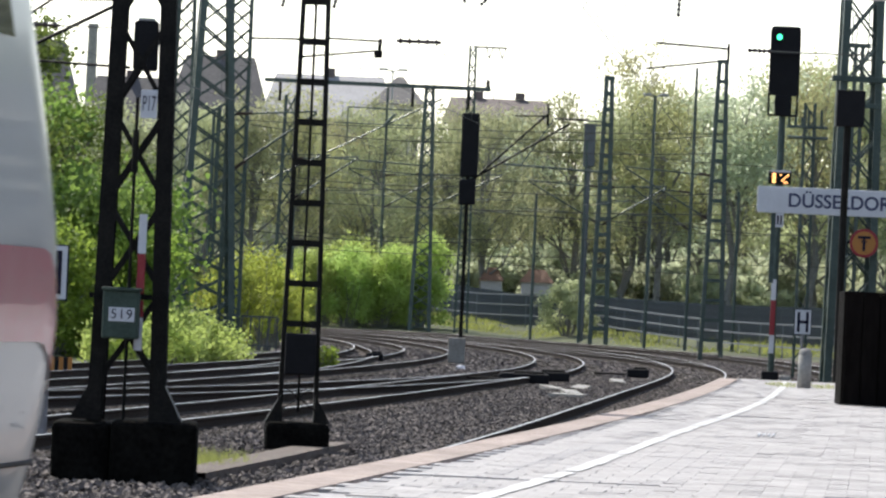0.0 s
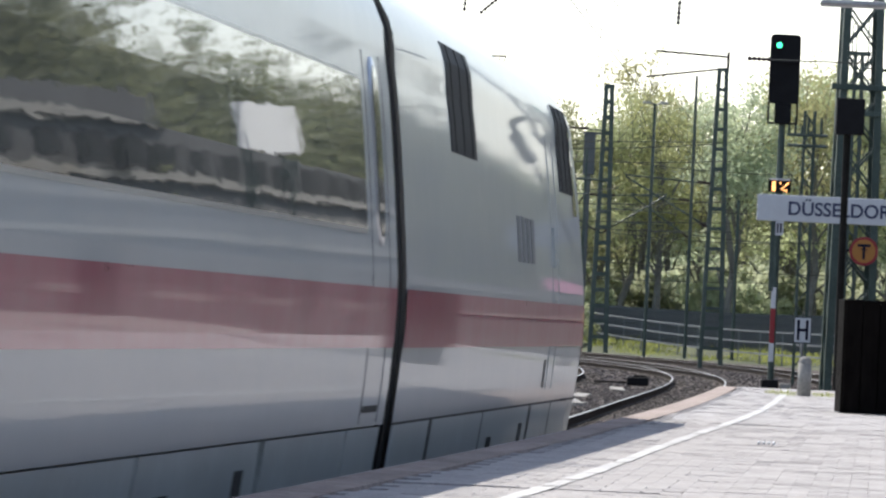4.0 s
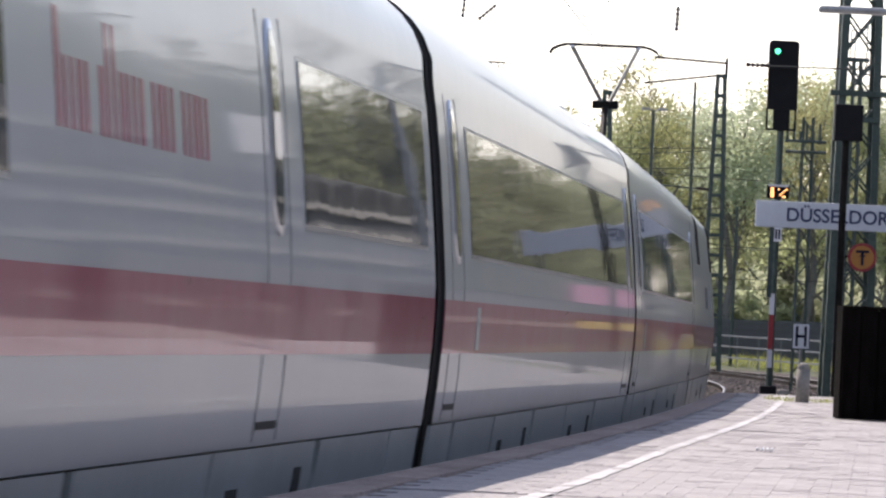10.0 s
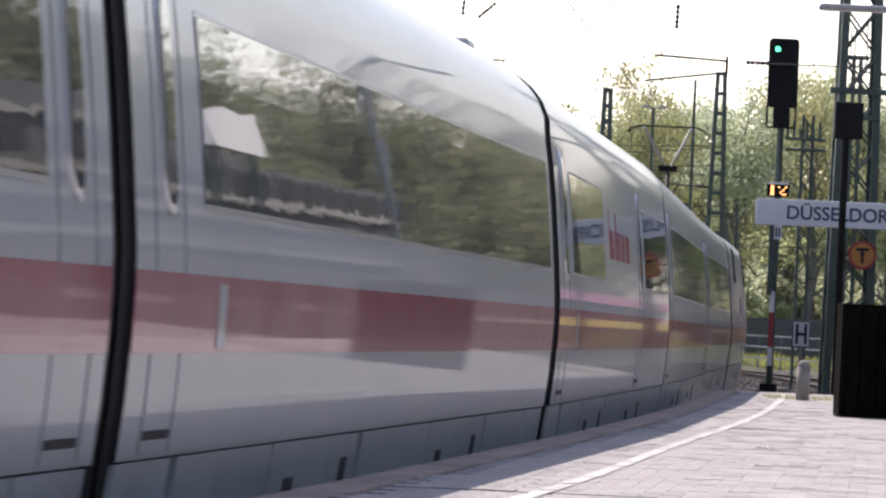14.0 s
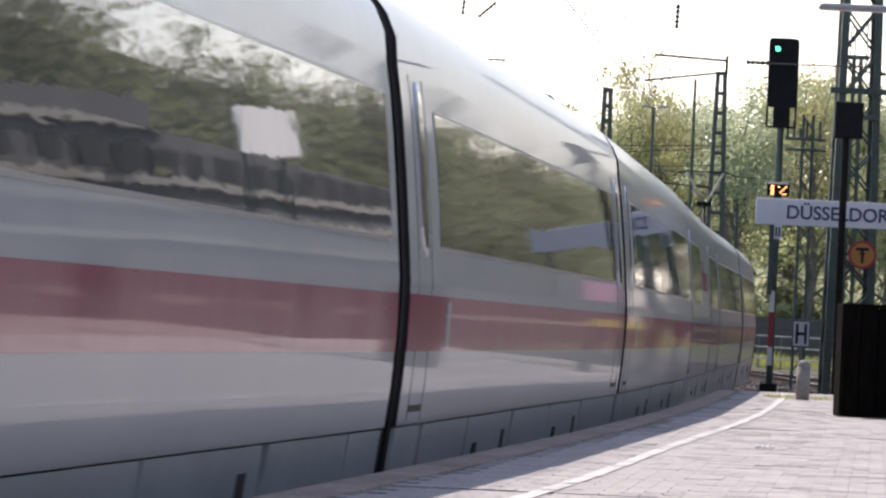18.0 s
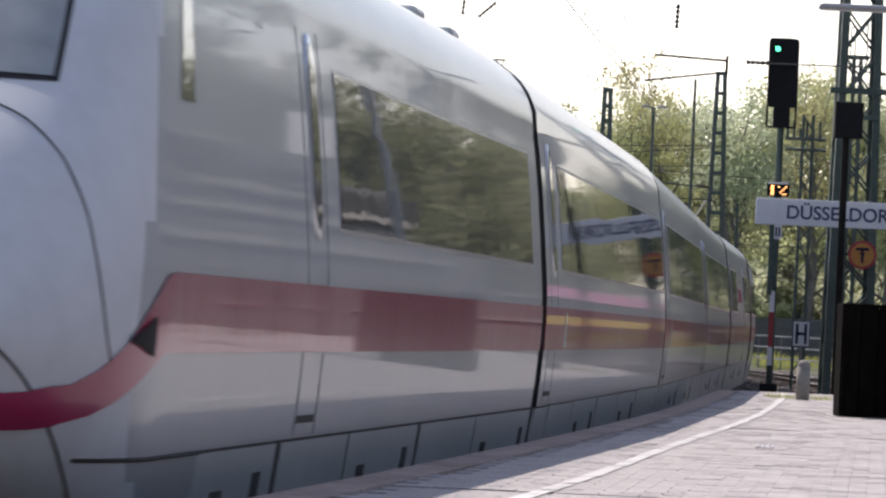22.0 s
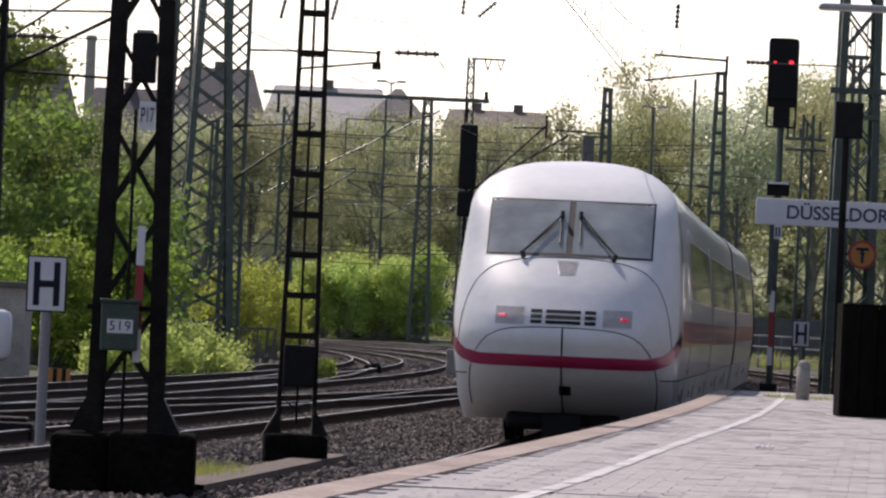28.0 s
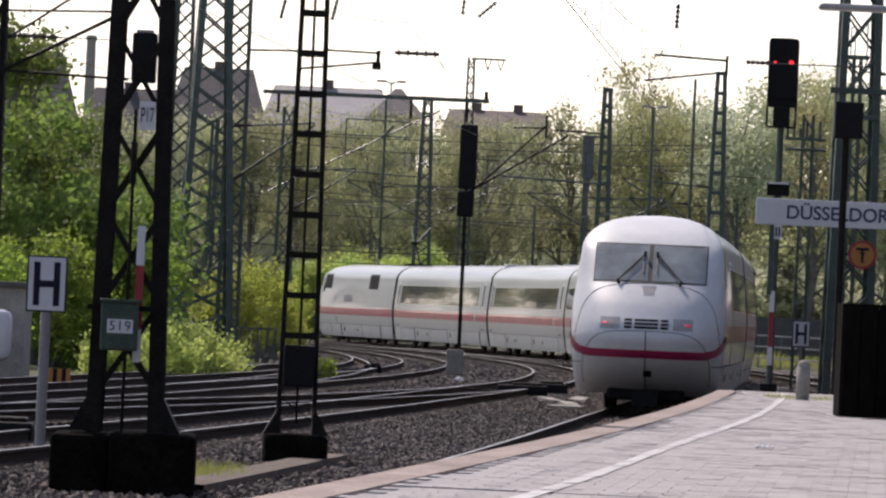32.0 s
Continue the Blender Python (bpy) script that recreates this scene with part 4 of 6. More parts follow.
# ---- masts, signals, signs ----
def lattice(name, label, x, y, z, h, w0, w1, material, step, style="x", leg=0.07, brace=0.04, depth=None, group="catenary masts", yaw=0.0, foot=None):
    """A lattice mast: four legs, bracing panel by panel on all four faces."""
    t = thing(name, label, "mast", pose(x, y, z, 0, 0, yaw), group)
    depth = depth or 1.0

    def corner(sx, sy, k):
        w = (w0 + (w1 - w0) * k) / 2
        return Vector((sx * w, sy * w * depth, h * k))

    def inner(sx, sy, k):
        w = (w0 + (w1 - w0) * k) / 2 - leg * 0.3
        return Vector((sx * w, sy * w * depth, h * k))
    for sx in (-1, 1):
        for sy in (-1, 1):
            part("leg", angle_bar(B(), corner(sx, sy, 0), corner(sx, sy, 1), leg, leg * 0.25, -sx, -sy), material, t)
    n = max(2, round(h / step))
    faces = [((-1, -1), (1, -1)), ((-1, 1), (1, 1)), ((-1, -1), (-1, 1)), ((1, -1), (1, 1))]
    for i in range(n):
        a, b = i / n, (i + 1) / n
        for p, q in faces:
            if style == "x":
                part("brace", bar(B(), inner(*p, a), inner(*q, b), brace, brace * 0.8), material, t)
                part("brace", bar(B(), inner(*q, a), inner(*p, b), brace, brace * 0.8), material, t)
            elif style == "z":
                part("brace", bar(B(), corner(*(p if i % 2 else q), a), corner(*(q if i % 2 else p), b), brace, brace * 0.8), material, t)
            else:
                part("batten", bar(B(), corner(*p, b), corner(*q, b), brace * 0.3, brace * 2.6), material, t)
    if foot:
        part("plinth", box(B(), 0, 0, -foot[1] / 2, foot[0], foot[0], foot[1], bevel=0.04), M_BLOCK, t, "dark concrete plinth")
    return t


# the big portal mast beside the track, with its signs
big = thing("catenary_mast", "dark riveted lattice mast on a broad concrete block", "mast", pose(-2.9, 60.3, 0.0, 0, 0, 1.5), "catenary masts")
part("plinth", box(B(), -0.40, 0.06, -0.02, 0.54, 1.5, 0.78, bevel=0.05), M_BLOCK, big, "near-black concrete block")
part("plinth", box(B(), 0.275, 0.0, 0.0, 0.80, 1.5, 0.80, bevel=0.05), M_BLOCK, big, "near-black concrete block")
for sx in (-1, 1):
    for sy in (-1, 1):
        bm = B()
        pa, pb = Vector((sx * 0.365, sy * 0.42, 0.38)), Vector((sx * 0.18, sy * 0.20, 11.5))
        angle_bar(bm, pa, pb, 0.15, 0.025, -sx, -sy)
        part("leg", bm, M_STEEL_DARK, big, "dark riveted angle leg")
    bm = B()
    vs = [bm.verts.new(p) for p in ((sx * 0.24, -0.45, 0.40), (sx * 0.52, -0.45, 0.40), (sx * 0.24, -0.45, 0.95), (sx * 0.24, 0.45, 0.40), (sx * 0.52, 0.45, 0.40), (sx * 0.24, 0.45, 0.95))]
    for q in ((0, 1, 2), (3, 5, 4), (1, 4, 5, 2), (0, 2, 5, 3)):
        bm.faces.new([vs[i] for i in q])
    part("gusset", bm, M_STEEL_DARK, big, "sloping foot plate")
for i in range(12):
    za, zb = 0.75 + i * 0.85, 0.75 + (i + 1) * 0.85
    wa, wb = 0.29 - 0.012 * i, 0.28 - 0.012 * i
    da, db = 0.40 - 0.016 * i, 0.385 - 0.016 * i
    for sy in (-1, 1):
        part("brace", bar(B(), (-wa, sy * da, za), (wb, sy * db, zb), 0.05, 0.045), M_STEEL_DARK, big)
        part("brace", bar(B(), (wa, sy * da, za), (-wb, sy * db, zb), 0.05, 0.045), M_STEEL_DARK, big)
    for sx in (-1, 1):
        part("brace", bar(B(), (sx * wa, -da, za), (sx * wb, db, zb), 0.045, 0.05), M_STEEL_DARK, big)
part("conduit", rod(rod(B(), (-0.02, -0.46, 0.3), (-0.02, -0.46, 3.4), 0.016), (-0.02, -0.46, 2.7), (-0.02, -0.46, 3.1), 0.03), M_STEEL_DARK, big, "thin vertical earthing rod")
part("junction_box", box(B(), 0.03, -0.2, 3.89, 0.23, 0.3, 0.46, bevel=0.02), M_BLACK, big, "black weight box between the legs")
part("box_lid", box(B(), 0.03, -0.2, 4.135, 0.16, 0.3, 0.025, bevel=0.005), M_GALV, big, "pale lid of the box")
mark = thing("mast_plate", "white and red mast marker plate on the lattice mast", "sign", pose(-2.80, 59.75, 0.0, 0, 0, 0))
for za, zb, mm in ((1.05, 1.36, M_SIGNWHITE), (1.36, 1.52, M_SIGNRED), (1.52, 1.95, M_SIGNRED), (1.95, 2.32, M_SIGNWHITE)):
    part("field", box(B(), 0, 0, (za + zb) / 2, 0.075, 0.012, zb - za - 0.004), mm, mark)
pl = thing("signal_number_plate", "small white enamel plate lettered P17", "sign", pose(-2.795, 59.72, 3.34))
part("plate", box(B(), 0, 0, 0, 0.15, 0.01, 0.265, bevel=0.004), M_SIGNWHITE, pl)
words("lettering", "P17", 0.20, M_SIGNBLACK, pl, pose(0, -0.008, 0, 90, 0, 0) @ Matrix.Diagonal((0.42, 1, 1, 1)), 0.002)
cb = thing("junction_cabinet", "grey-green metal cabinet with white plate numbered 519", "cabinet", pose(-2.96, 59.62, 1.38))
part("case", box(B(), 0, 0, 0, 0.34, 0.2, 0.45, bevel=0.02), M_CABINET, cb)
part("lid", box(B(), 0, -0.012, 0.235, 0.37, 0.24, 0.03, bevel=0.008), M_CABINET, cb)
part("bracket", box(B(), 0, 0.12, 0.17, 0.62, 0.03, 0.05), M_STEEL_DARK, cb)
part("number_plate", box(B(), 0.01, -0.108, 0.0, 0.24, 0.01, 0.13, bevel=0.004), M_SIGNWHITE, cb)
words("lettering", "519", 0.125, M_SIGNBLACK, cb, pose(0.01, -0.116, 0.0, 90, 0, 0), 0.002, 1.15)

# second mast, with plates between two channels
m2 = thing("catenary_mast", "dark slender batten-plate mast on a tapered foot", "mast", pose(-1.62, 75.0, 0.0, 0, 0, 3), "catenary masts")
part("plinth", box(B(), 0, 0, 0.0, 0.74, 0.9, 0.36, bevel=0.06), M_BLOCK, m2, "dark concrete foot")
for sx in (-1, 1):
    lb = B()
    bar2(lb, Vector((sx * 0.21, 0, 0.3)), Vector((sx * 0.074, 0, 10.2)), 0.055, 0.16)
    part("leg", lb, M_STEEL_DARK, m2, "dark steel channel")
    bm = B()
    vs = [bm.verts.new(p) for p in ((sx * 0.18, -0.2, 0.17), (sx * 0.38, -0.2, 0.17), (sx * 0.20, -0.2, 0.50), (sx * 0.18, 0.2, 0.17), (sx * 0.38, 0.2, 0.17), (sx * 0.20, 0.2, 0.50))]
    for q in ((0, 1, 2), (3, 5, 4), (1, 4, 5, 2), (0, 2, 5, 3)):
        bm.faces.new([vs[i] for i in q])
    part("gusset", bm, M_STEEL_DARK, m2)
for i in range(20):
    z = 0.85 + i * 0.47
    w = 0.21 - 0.095 * (z - 0.3) / 6.9
    for yy in (-0.075, 0.075):
        part("batten", box(B(), 0, yy, z, 2 * w, 0.012, 0.075), M_STEEL_DARK, m2)
part("conduit", rod(B(), (0, -0.09, 0.3), (0, -0.09, 7.0), 0.016), M_STEEL_DARK, m2)
part("switch_box", box(B(), 0, -0.12, 0.97, 0.36, 0.2, 0.48, bevel=0.02), M_BLACK, m2, "black switch box")
for s in (-1, 1):
    part("stay", bar(B(), (s * -0.22, -0.1, 0.3), (s * 0.22, -0.1, 0.62), 0.03, 0.012), M_STEEL_DARK, m2)

# low concrete kerb beside the masts
tr_ = thing("cable_trough", "concrete cable trough lids beside the track", "cable trough", Matrix())
for i in range(16):
    y0 = 61.0 + i * 1.03
    vv, ff = [], []
    ribbon(vv, ff, [y0, y0 + 1.0], lambda y: [tuple(rail_point(y, o) + Vector((0, 0, z))) for o, z in ((-2.62, -0.25), (-2.62, -0.09), (-2.2, -0.09), (-2.2, -0.25))])
    raw_part("lid", vv, ff, M_TROUGH, tr_)


def h_board(x, y, z_top, w, h, ground, post=0.035):
    t = thing("stop_board", "white stop board with black letter H on a grey post", "sign", pose(x, y, 0), "stop boards")
    part("plate", box(B(), 0, 0, z_top - h / 2, w, 0.012, h, bevel=0.004), M_SIGNBLACK, t)
    part("field", box(B(), 0, -0.008, z_top - h / 2, w * 0.92, 0.006, h * 0.945), M_SIGNWHITE, t)
    bm = B()
    for s in (-1, 1):
        box(bm, s * w * 0.25, -0.013, z_top - h / 2, w * 0.16, 0.006, h * 0.78)
    box(bm, 0, -0.013, z_top - h / 2, w * 0.36, 0.006, h * 0.12)
    part("letter_h", bm, M_SIGNBLACK, t)
    part("post", rod(B(), (0, 0.008 + post, ground), (0, 0.008 + post, z_top - 0.08), post, 12), M_POST, t)


h_board(-4.53, 74.0, 2.11, 0.46, 0.645, -0.25, 0.06)
h_board(7.3, 130.0, 1.91, 0.35, 0.52, -0.1, 0.03)

# main signal
SX, SY = 5.93, 115.0
sg = thing("light_signal", "black railway light signal on a tall grey mast", "railway signal", pose(SX, SY, 0))
part("mast_tube", rod(B(), (0, 0.12, 0.3), (0, 0.12, 5.9), 0.062, 12), M_STEEL_GREEN, sg, "grey steel tube")
part("foot", box(B(), -0.02, 0.1, 0.55, 0.30, 0.3, 0.36, bevel=0.02), M_BLACK, sg)
part("counter_foot", box(B(), 0.26, 0.1, 0.50, 0.2, 0.3, 0.34, bevel=0.02), M_CONCRETE, sg)
part("plinth", box(B(), 0.05, 0.1, 0.10, 0.8, 0.7, 0.5, bevel=0.02), M_CONCRETE, sg)
bm = B()
box(bm, 0, 0, 6.28, 0.54, 0.14, 1.24)
bmesh.ops.bevel(bm, geom=[e for e in bm.edges if abs(e.verts[0].co.x - e.verts[1].co.x) < 1e-5 and abs(e.verts[0].co.z - e.verts[1].co.z) < 1e-5], offset=0.07, segments=3, affect="EDGES", profile=0.5)
scr = part("screen", bm, M_BLACK, sg, "black background screen")
part("distant_screen", box(B(), 0.0, 0.0, 5.48, 0.30, 0.16, 0.36, bevel=0.02), M_BLACK, sg, "small lower screen")
for gx in (-0.26, 0.25):
    part("guard_rod", rod(B(), (gx, 0, 5.3), (gx, 0, 5.7), 0.02), M_BLACK, sg)
part("guard_rod", rod(B(), (-0.26, 0, 5.31), (0.25, 0, 5.31), 0.02), M_BLACK, sg)


def lens(name, x, z, r, material, label):
    hood = part("hood", rod(B(), (x, -0.07, z), (x, -0.13, z), r * 1.35, 20), M_BLACK, sg)
    part(name, rod(B(), (x, -0.12, z), (x, -0.134, z), r, 20), material, hood, label)


lens("green_lamp", -0.12, 6.70, 0.047, M_GREENLAMP, "lit green lamp")
lens("red_lamp", -0.16, 6.46, 0.022, M_REDLAMP, "lit red lamp")
lens("red_lamp", 0.13, 6.46, 0.042, M_REDLAMP, "lit red lamp")
zs3 = thing("speed_indicator", "black speed indicator with orange lamp dots", "indicator", pose(SX, SY - 0.05, 4.2))
part("case", box(B(), 0, 0.06, 0, 0.40, 0.16, 0.24, bevel=0.015), M_BLACK, zs3)
part("visor", box(B(), 0, -0.09, 0.105, 0.36, 0.14, 0.035), M_SIGNWHITE, zs3, "pale top edge")
LAMP_DOTS = [(-0.12 + 0.03 * c, 0.055 - 0.036 * r) for c in (0, 1) for r in range(5)] + [(0.145 - 0.034 * k, 0.045 - 0.034 * k) for k in range(4)] + [(0.01, 0.04), (0.085, -0.09), (0.125, -0.09)]
for dx, dz in LAMP_DOTS:
    part("lamp_dot", rod(B(), (dx, -0.018, dz), (dx, -0.028, dz), 0.0155, 10), M_DIGIT, zs3)
mp_ = thing("mast_plate", "white-red-white signal mast plate", "sign", pose(SX - 0.02, SY - 0.02, 0))
for za, zb, mm in ((1.05, 1.38, M_SIGNWHITE), (1.38, 2.0, M_SIGNRED), (2.0, 2.38, M_SIGNWHITE)):
    part("field", box(B(), 0, 0, (za + zb) / 2, 0.09, 0.012, zb - za - 0.004), mm, mp_)
np_ = thing("signal_number_plate", "small white signal number plate with dark bars", "sign", pose(SX, SY - 0.02, 3.44))
part("plate", box(B(), 0, 0, 0, 0.2, 0.012, 0.26), M_SIGNWHITE, np_)
bm = B()
for k in range(3):
    box(bm, -0.055 + k * 0.055, -0.01, 0, 0.03, 0.006, 0.17)
part("lettering", bm, M_SIGNBLACK, np_)

# added black covers: they slide when the signal changes, in place of lamps switching
sh1 = tagged(part("lamp_shutter", box(B(), 0, 0, 0, 0.16, 0.01, 0.16), M_BLACK, sg), "added black cover that hides unlit lamps")
sh2 = tagged(part("lamp_shutter", box(B(), 0, 0, 0, 0.46, 0.008, 0.15), M_BLACK, sg), "added black cover that hides unlit lamps")
sh3 = tagged(part("lamp_shutter", box(B(), 0, 0, 0, 0.39, 0.008, 0.235), M_BLACK, zs3), "added black cover that hides unlit lamps")
LAMP_COVERS = [(sh1, pose(-0.12, -0.145, 6.12), pose(-0.12, -0.145, 6.70)), (sh2, pose(0.0, -0.156, 6.46), pose(0.0, -0.156, 5.9)), (sh3, pose(0, 0.15, 0.0), pose(0, -0.036, 0.0))]

# station name sign
st = thing("station_sign", "long white station name sign with dark blue letters", "sign", pose(6.9, 112.0, 3.74))
part("board", box(B(), 0.55, 0, 0, 4.1, 0.06, 0.46, bevel=0.012), M_SIGNWHITE, st)
M_SIGNBLUE = mat("enamel_dark_blue", (0.02, 0.03, 0.09), 0.4, 0, 0.1, 3)
words("lettering", "DÜSSELDORF", 0.33, M_SIGNBLUE, st, pose(0.0, -0.036, -0.01, 90, 0, 0), 0.003, 1.0, 1.92, 0.006)
for k in (-1.2, 2.3):
    part("bracket", box(B(), k, 0.06, -0.6, 0.08, 0.08, 1.7), M_STEEL_GREEN, st)

# post with round sign and black box
po = thing("signal_post", "slim dark post with a small black box on top", "post", pose(5.90, 95.6, 0))
part("tube", rod(B(), (0, 0, -0.2), (0, 0, 4.6), 0.055, 12), M_STEEL_DARK, po)
part("box", box(B(), 0.03, 0, 4.82, 0.42, 0.3, 0.54, bevel=0.015), M_BLACK, po)
rs = thing("round_sign", "round orange sign with black T and red rim", "sign", pose(8.41, 129.2, 3.285))
part("rim", rod(B(), (0, 0, 0), (0, 0.016, 0), 0.29, 32), M_SIGNRED, rs)
part("disc", rod(B(), (0, -0.006, 0), (0, 0.004, 0), 0.235, 32), M_SIGNORANGE, rs)
bm = B()
box(bm, 0, -0.012, -0.027, 0.055, 0.006, 0.27)
box(bm, 0, -0.012, 0.115, 0.26, 0.006, 0.055)
box(bm, 0, -0.012, 0.03, 0.12, 0.006, 0.027)
part("symbol", bm, M_SIGNBLACK, rs)
part("arm", box(B(), -0.1, 0.12, 0, 0.5, 0.22, 0.04), M_STEEL_DARK, rs)

# box and bollard on the platform
bx = thing("timber_bin", "tall dark weathered timber box on the platform", "bin", pose(4.74, 67.4, P_TOP))
for k in range(6):
    part("board", box(B(), -0.45 + k * 0.18, -0.46, 0.58, 0.172, 0.035, 1.15, bevel=0.006), M_WOOD, bx)
    part("board", box(B(), -0.54, -0.36 + k * 0.16, 0.58, 0.035, 0.152, 1.15, bevel=0.006), M_WOOD, bx)
part("inner_box", box(B(), 0.0, 0.0, 0.57, 1.04, 0.86, 1.13), M_WOOD, bx)
part("lid", box(B(), 0.0, 0.0, 1.165, 1.12, 0.98, 0.035, bevel=0.008), M_WOOD, bx)
bo_ = thing("bollard", "short pale grey round-topped concrete bollard", "bollard", pose(4.74, 83.5, P_TOP))
bm = B()
rod(bm, (0, 0, 0), (0, 0, 0.43), 0.088, 24)
bmesh.ops.create_uvsphere(bm, u_segments=24, v_segments=12, radius=0.088, matrix=Matrix.Translation((0, 0, 0.43)))
part("post", bm, M_CONCRETE, bo_, "pale grey round post", True)

# lamp at the upper corner
la = thing("platform_lamp", "flat grey platform lamp on a post", "lamp", pose(4.75, 70.6, 0))
bm = B()
box(bm, -0.1, 0, 5.20, 1.3, 0.34, 0.07, bevel=0.03)
part("head", bm, M_GALV, la)
part("post", rod(B(), (0.65, 0, P_TOP), (0.65, 0, 5.2), 0.06, 12), M_GALV, la)

# larger lattice masts and towers
pm = lattice("catenary_mast", "green-grey riveted lattice mast behind the platform end", 8.22, 130.0, -0.3, 10.5, 1.02, 0.76, M_STEEL_GREEN, 0.95, "x", 0.15, 0.05, 0.9, yaw=3)
part("crossbeam", box(B(), 0.55, -0.44, 6.88, 2.3, 0.08, 0.12, bevel=0.01), M_STEEL_GREEN, pm)
part("crossbeam", box(B(), 0.0, -0.45, 6.35, 0.86, 0.06, 0.1, bevel=0.01), M_STEEL_GREEN, pm)
fm = lattice("catenary_mast", "slim lattice mast with a top frame and thin spikes", 13.55, 215.0, 0.36, 10.6, 0.42, 0.32, M_STEEL_GREEN, 0.45, "z", 0.1, 0.045)
part("top_frame", box(B(), 0.02, 0, 10.66, 0.72, 0.4, 0.14, bevel=0.02), M_STEEL_GREEN, fm)
for s in (-1, 1):
    part("strut", bar(B(), (s * 0.16, 0, 10.1), (s * 0.33, 0, 10.6), 0.05, 0.05), M_STEEL_GREEN, fm)
for dx, hh in ((-0.24, 0.95), (-0.1, 0.95), (0.3, 1.1)):
    part("spike", rod(B(), (dx, 0, 10.7), (dx, 0, 10.7 + hh), 0.022), M_STEEL_GREEN, fm)
part("spike_bridge", rod(B(), (-0.24, 0, 11.65), (-0.1, 0, 11.65), 0.022), M_STEEL_GREEN, fm)
part("arm", rod(B(), (0.15, 0, 10.2), (1.35, 0, 10.1), 0.03), M_STEEL_GREEN, fm)
for k in range(5):
    part("insulator_shed", rod(B(), (0.75 + k * 0.07, 0, 10.15), (0.79 + k * 0.07, 0, 10.147), 0.075, 10), M_STEEL_DARK, fm)
lattice("catenary_mast", "green-grey batten-plate mast beside the curve", 10.5, 250.0, 0.1, 11.6, 0.95, 0.42, M_STEEL_GREEN, 0.75, "b", 0.15, 0.05)
lattice("catenary_mast", "green-grey batten-plate mast on the bank", 7.39, 302.0, 0.3, 12.5, 0.95, 0.46, M_STEEL_GREEN, 0.75, "b", 0.2, 0.07)
lattice("catenary_mast", "green-grey lattice mast between tracks", -1.15, 345.0, 0.4, 13.2, 1.25, 0.55, M_STEEL_GREEN, 0.65, "x", 0.2, 0.08)
lattice("catenary_mast", "slender lattice mast with small arms", 1.07, 345.0, 0.4, 15.4, 0.80, 0.42, M_STEEL_GREEN, 0.8, "x", 0.12, 0.06)
lattice("feeder_tower", "tall green lattice feeder tower beside the shrubs", -7.40, 200.0, 0.0, 14.0, 1.95, 0.75, M_STEEL_GREEN, 0.8, "x", 0.2, 0.075, yaw=6, group="feeder towers")
lattice("feeder_tower", "slender green lattice tower with dark boxes", -6.83, 207.0, 0.0, 14.0, 0.76, 0.70, M_STEEL_GREEN, 0.6, "x", 0.11, 0.06, group="feeder towers")
lattice("feeder_tower", "slender green lattice tower farther back", -8.9, 214.0, 0.0, 14.0, 0.9, 0.55, M_STEEL_GREEN, 0.62, "x", 0.11, 0.06, group="feeder towers")
lattice("catenary_mast", "dark lattice mast behind the feeder tower", -8.45, 240.0, 0.0, 8.7, 0.5, 0.4, M_STEEL_GREEN, 0.6, "z", 0.12, 0.06)
lattice("catenary_mast", "slim lattice mast with two insulator arms", 11.16, 200.0, 0.0, 8.5, 0.42, 0.36, M_STEEL_GREEN, 0.5, "z", 0.07, 0.035)
lattice("catenary_mast", "green-grey lattice mast among the wires", -6.4, 258.0, 0.0, 9.9, 0.9, 0.5, M_STEEL_GREEN, 0.9, "x", 0.12, 0.06)
lattice("catenary_mast", "dark lattice mast beside the shrubs", -7.15, 100.5, -0.2, 9.0, 0.45, 0.38, M_STEEL_DARK, 0.8, "x", 0.1, 0.04)


def pole(x, y, z, h, r=0.09, label="plain grey steel pole"):
    t = thing("pole", label, "pole", pose(x, y, z), "poles")
    part("tube", rod(B(), (0, 0, 0), (0, 0, h), r, 10, r * 0.75), M_STEEL_GREEN, t)
    return t


for x, y, h in ((-3.44, 350, 13.3), (9.5, 300, 11.8), (11.4, 300, 13.2), (6.9, 322, 10.2), (13.6, 300, 7.5), (16.0, 310, 8), (-9.6, 262, 9), (4.6, 330, 7.5)):
    pole(x, y, 0.2, h)

# cross-beam between the masts
gb = thing("cross_beam", "long dark steel cross-beam above the tracks", "gantry", pose(-3.95, 344.6, 13.48), "gantries")
part("beam", box(B(), 0, 0, 0, 12.1, 0.4, 0.2), M_STEEL_GREEN, gb)
part("end_hook", box(B(), 5.9, 0, 0.2, 0.2, 0.28, 0.6), M_STEEL_DARK, gb)
for k in (-5.2, 1.9, 4.9):
    part("hanger", box(B(), k, 0, -0.55, 0.15, 0.15, 1.1), M_STEEL_DARK, gb)

# distant signal seen from behind, on a thin post with a white footing
bs = thing("light_signal", "tall black signal screen on a thin post", "railway signal", pose(0.6, 190.0, 0.12))
part("post", rod(B(), (0, 0.1, 0.5), (0, 0.1, 7.3), 0.06, 10), M_STEEL_DARK, bs)
part("screen", box(B(), 0.02, 0, 6.35, 0.52, 0.14, 1.9, bevel=0.06), M_BLACK, bs)
part("lower_screen", box(B(), 0.0, 0, 4.95, 0.5, 0.14, 0.75, bevel=0.05), M_BLACK, bs)
part("footing", box(B(), -0.1, 0, 0.28, 0.50, 0.5, 0.74, bevel=0.03), M_CONCRETE, bs, "pale concrete footing")


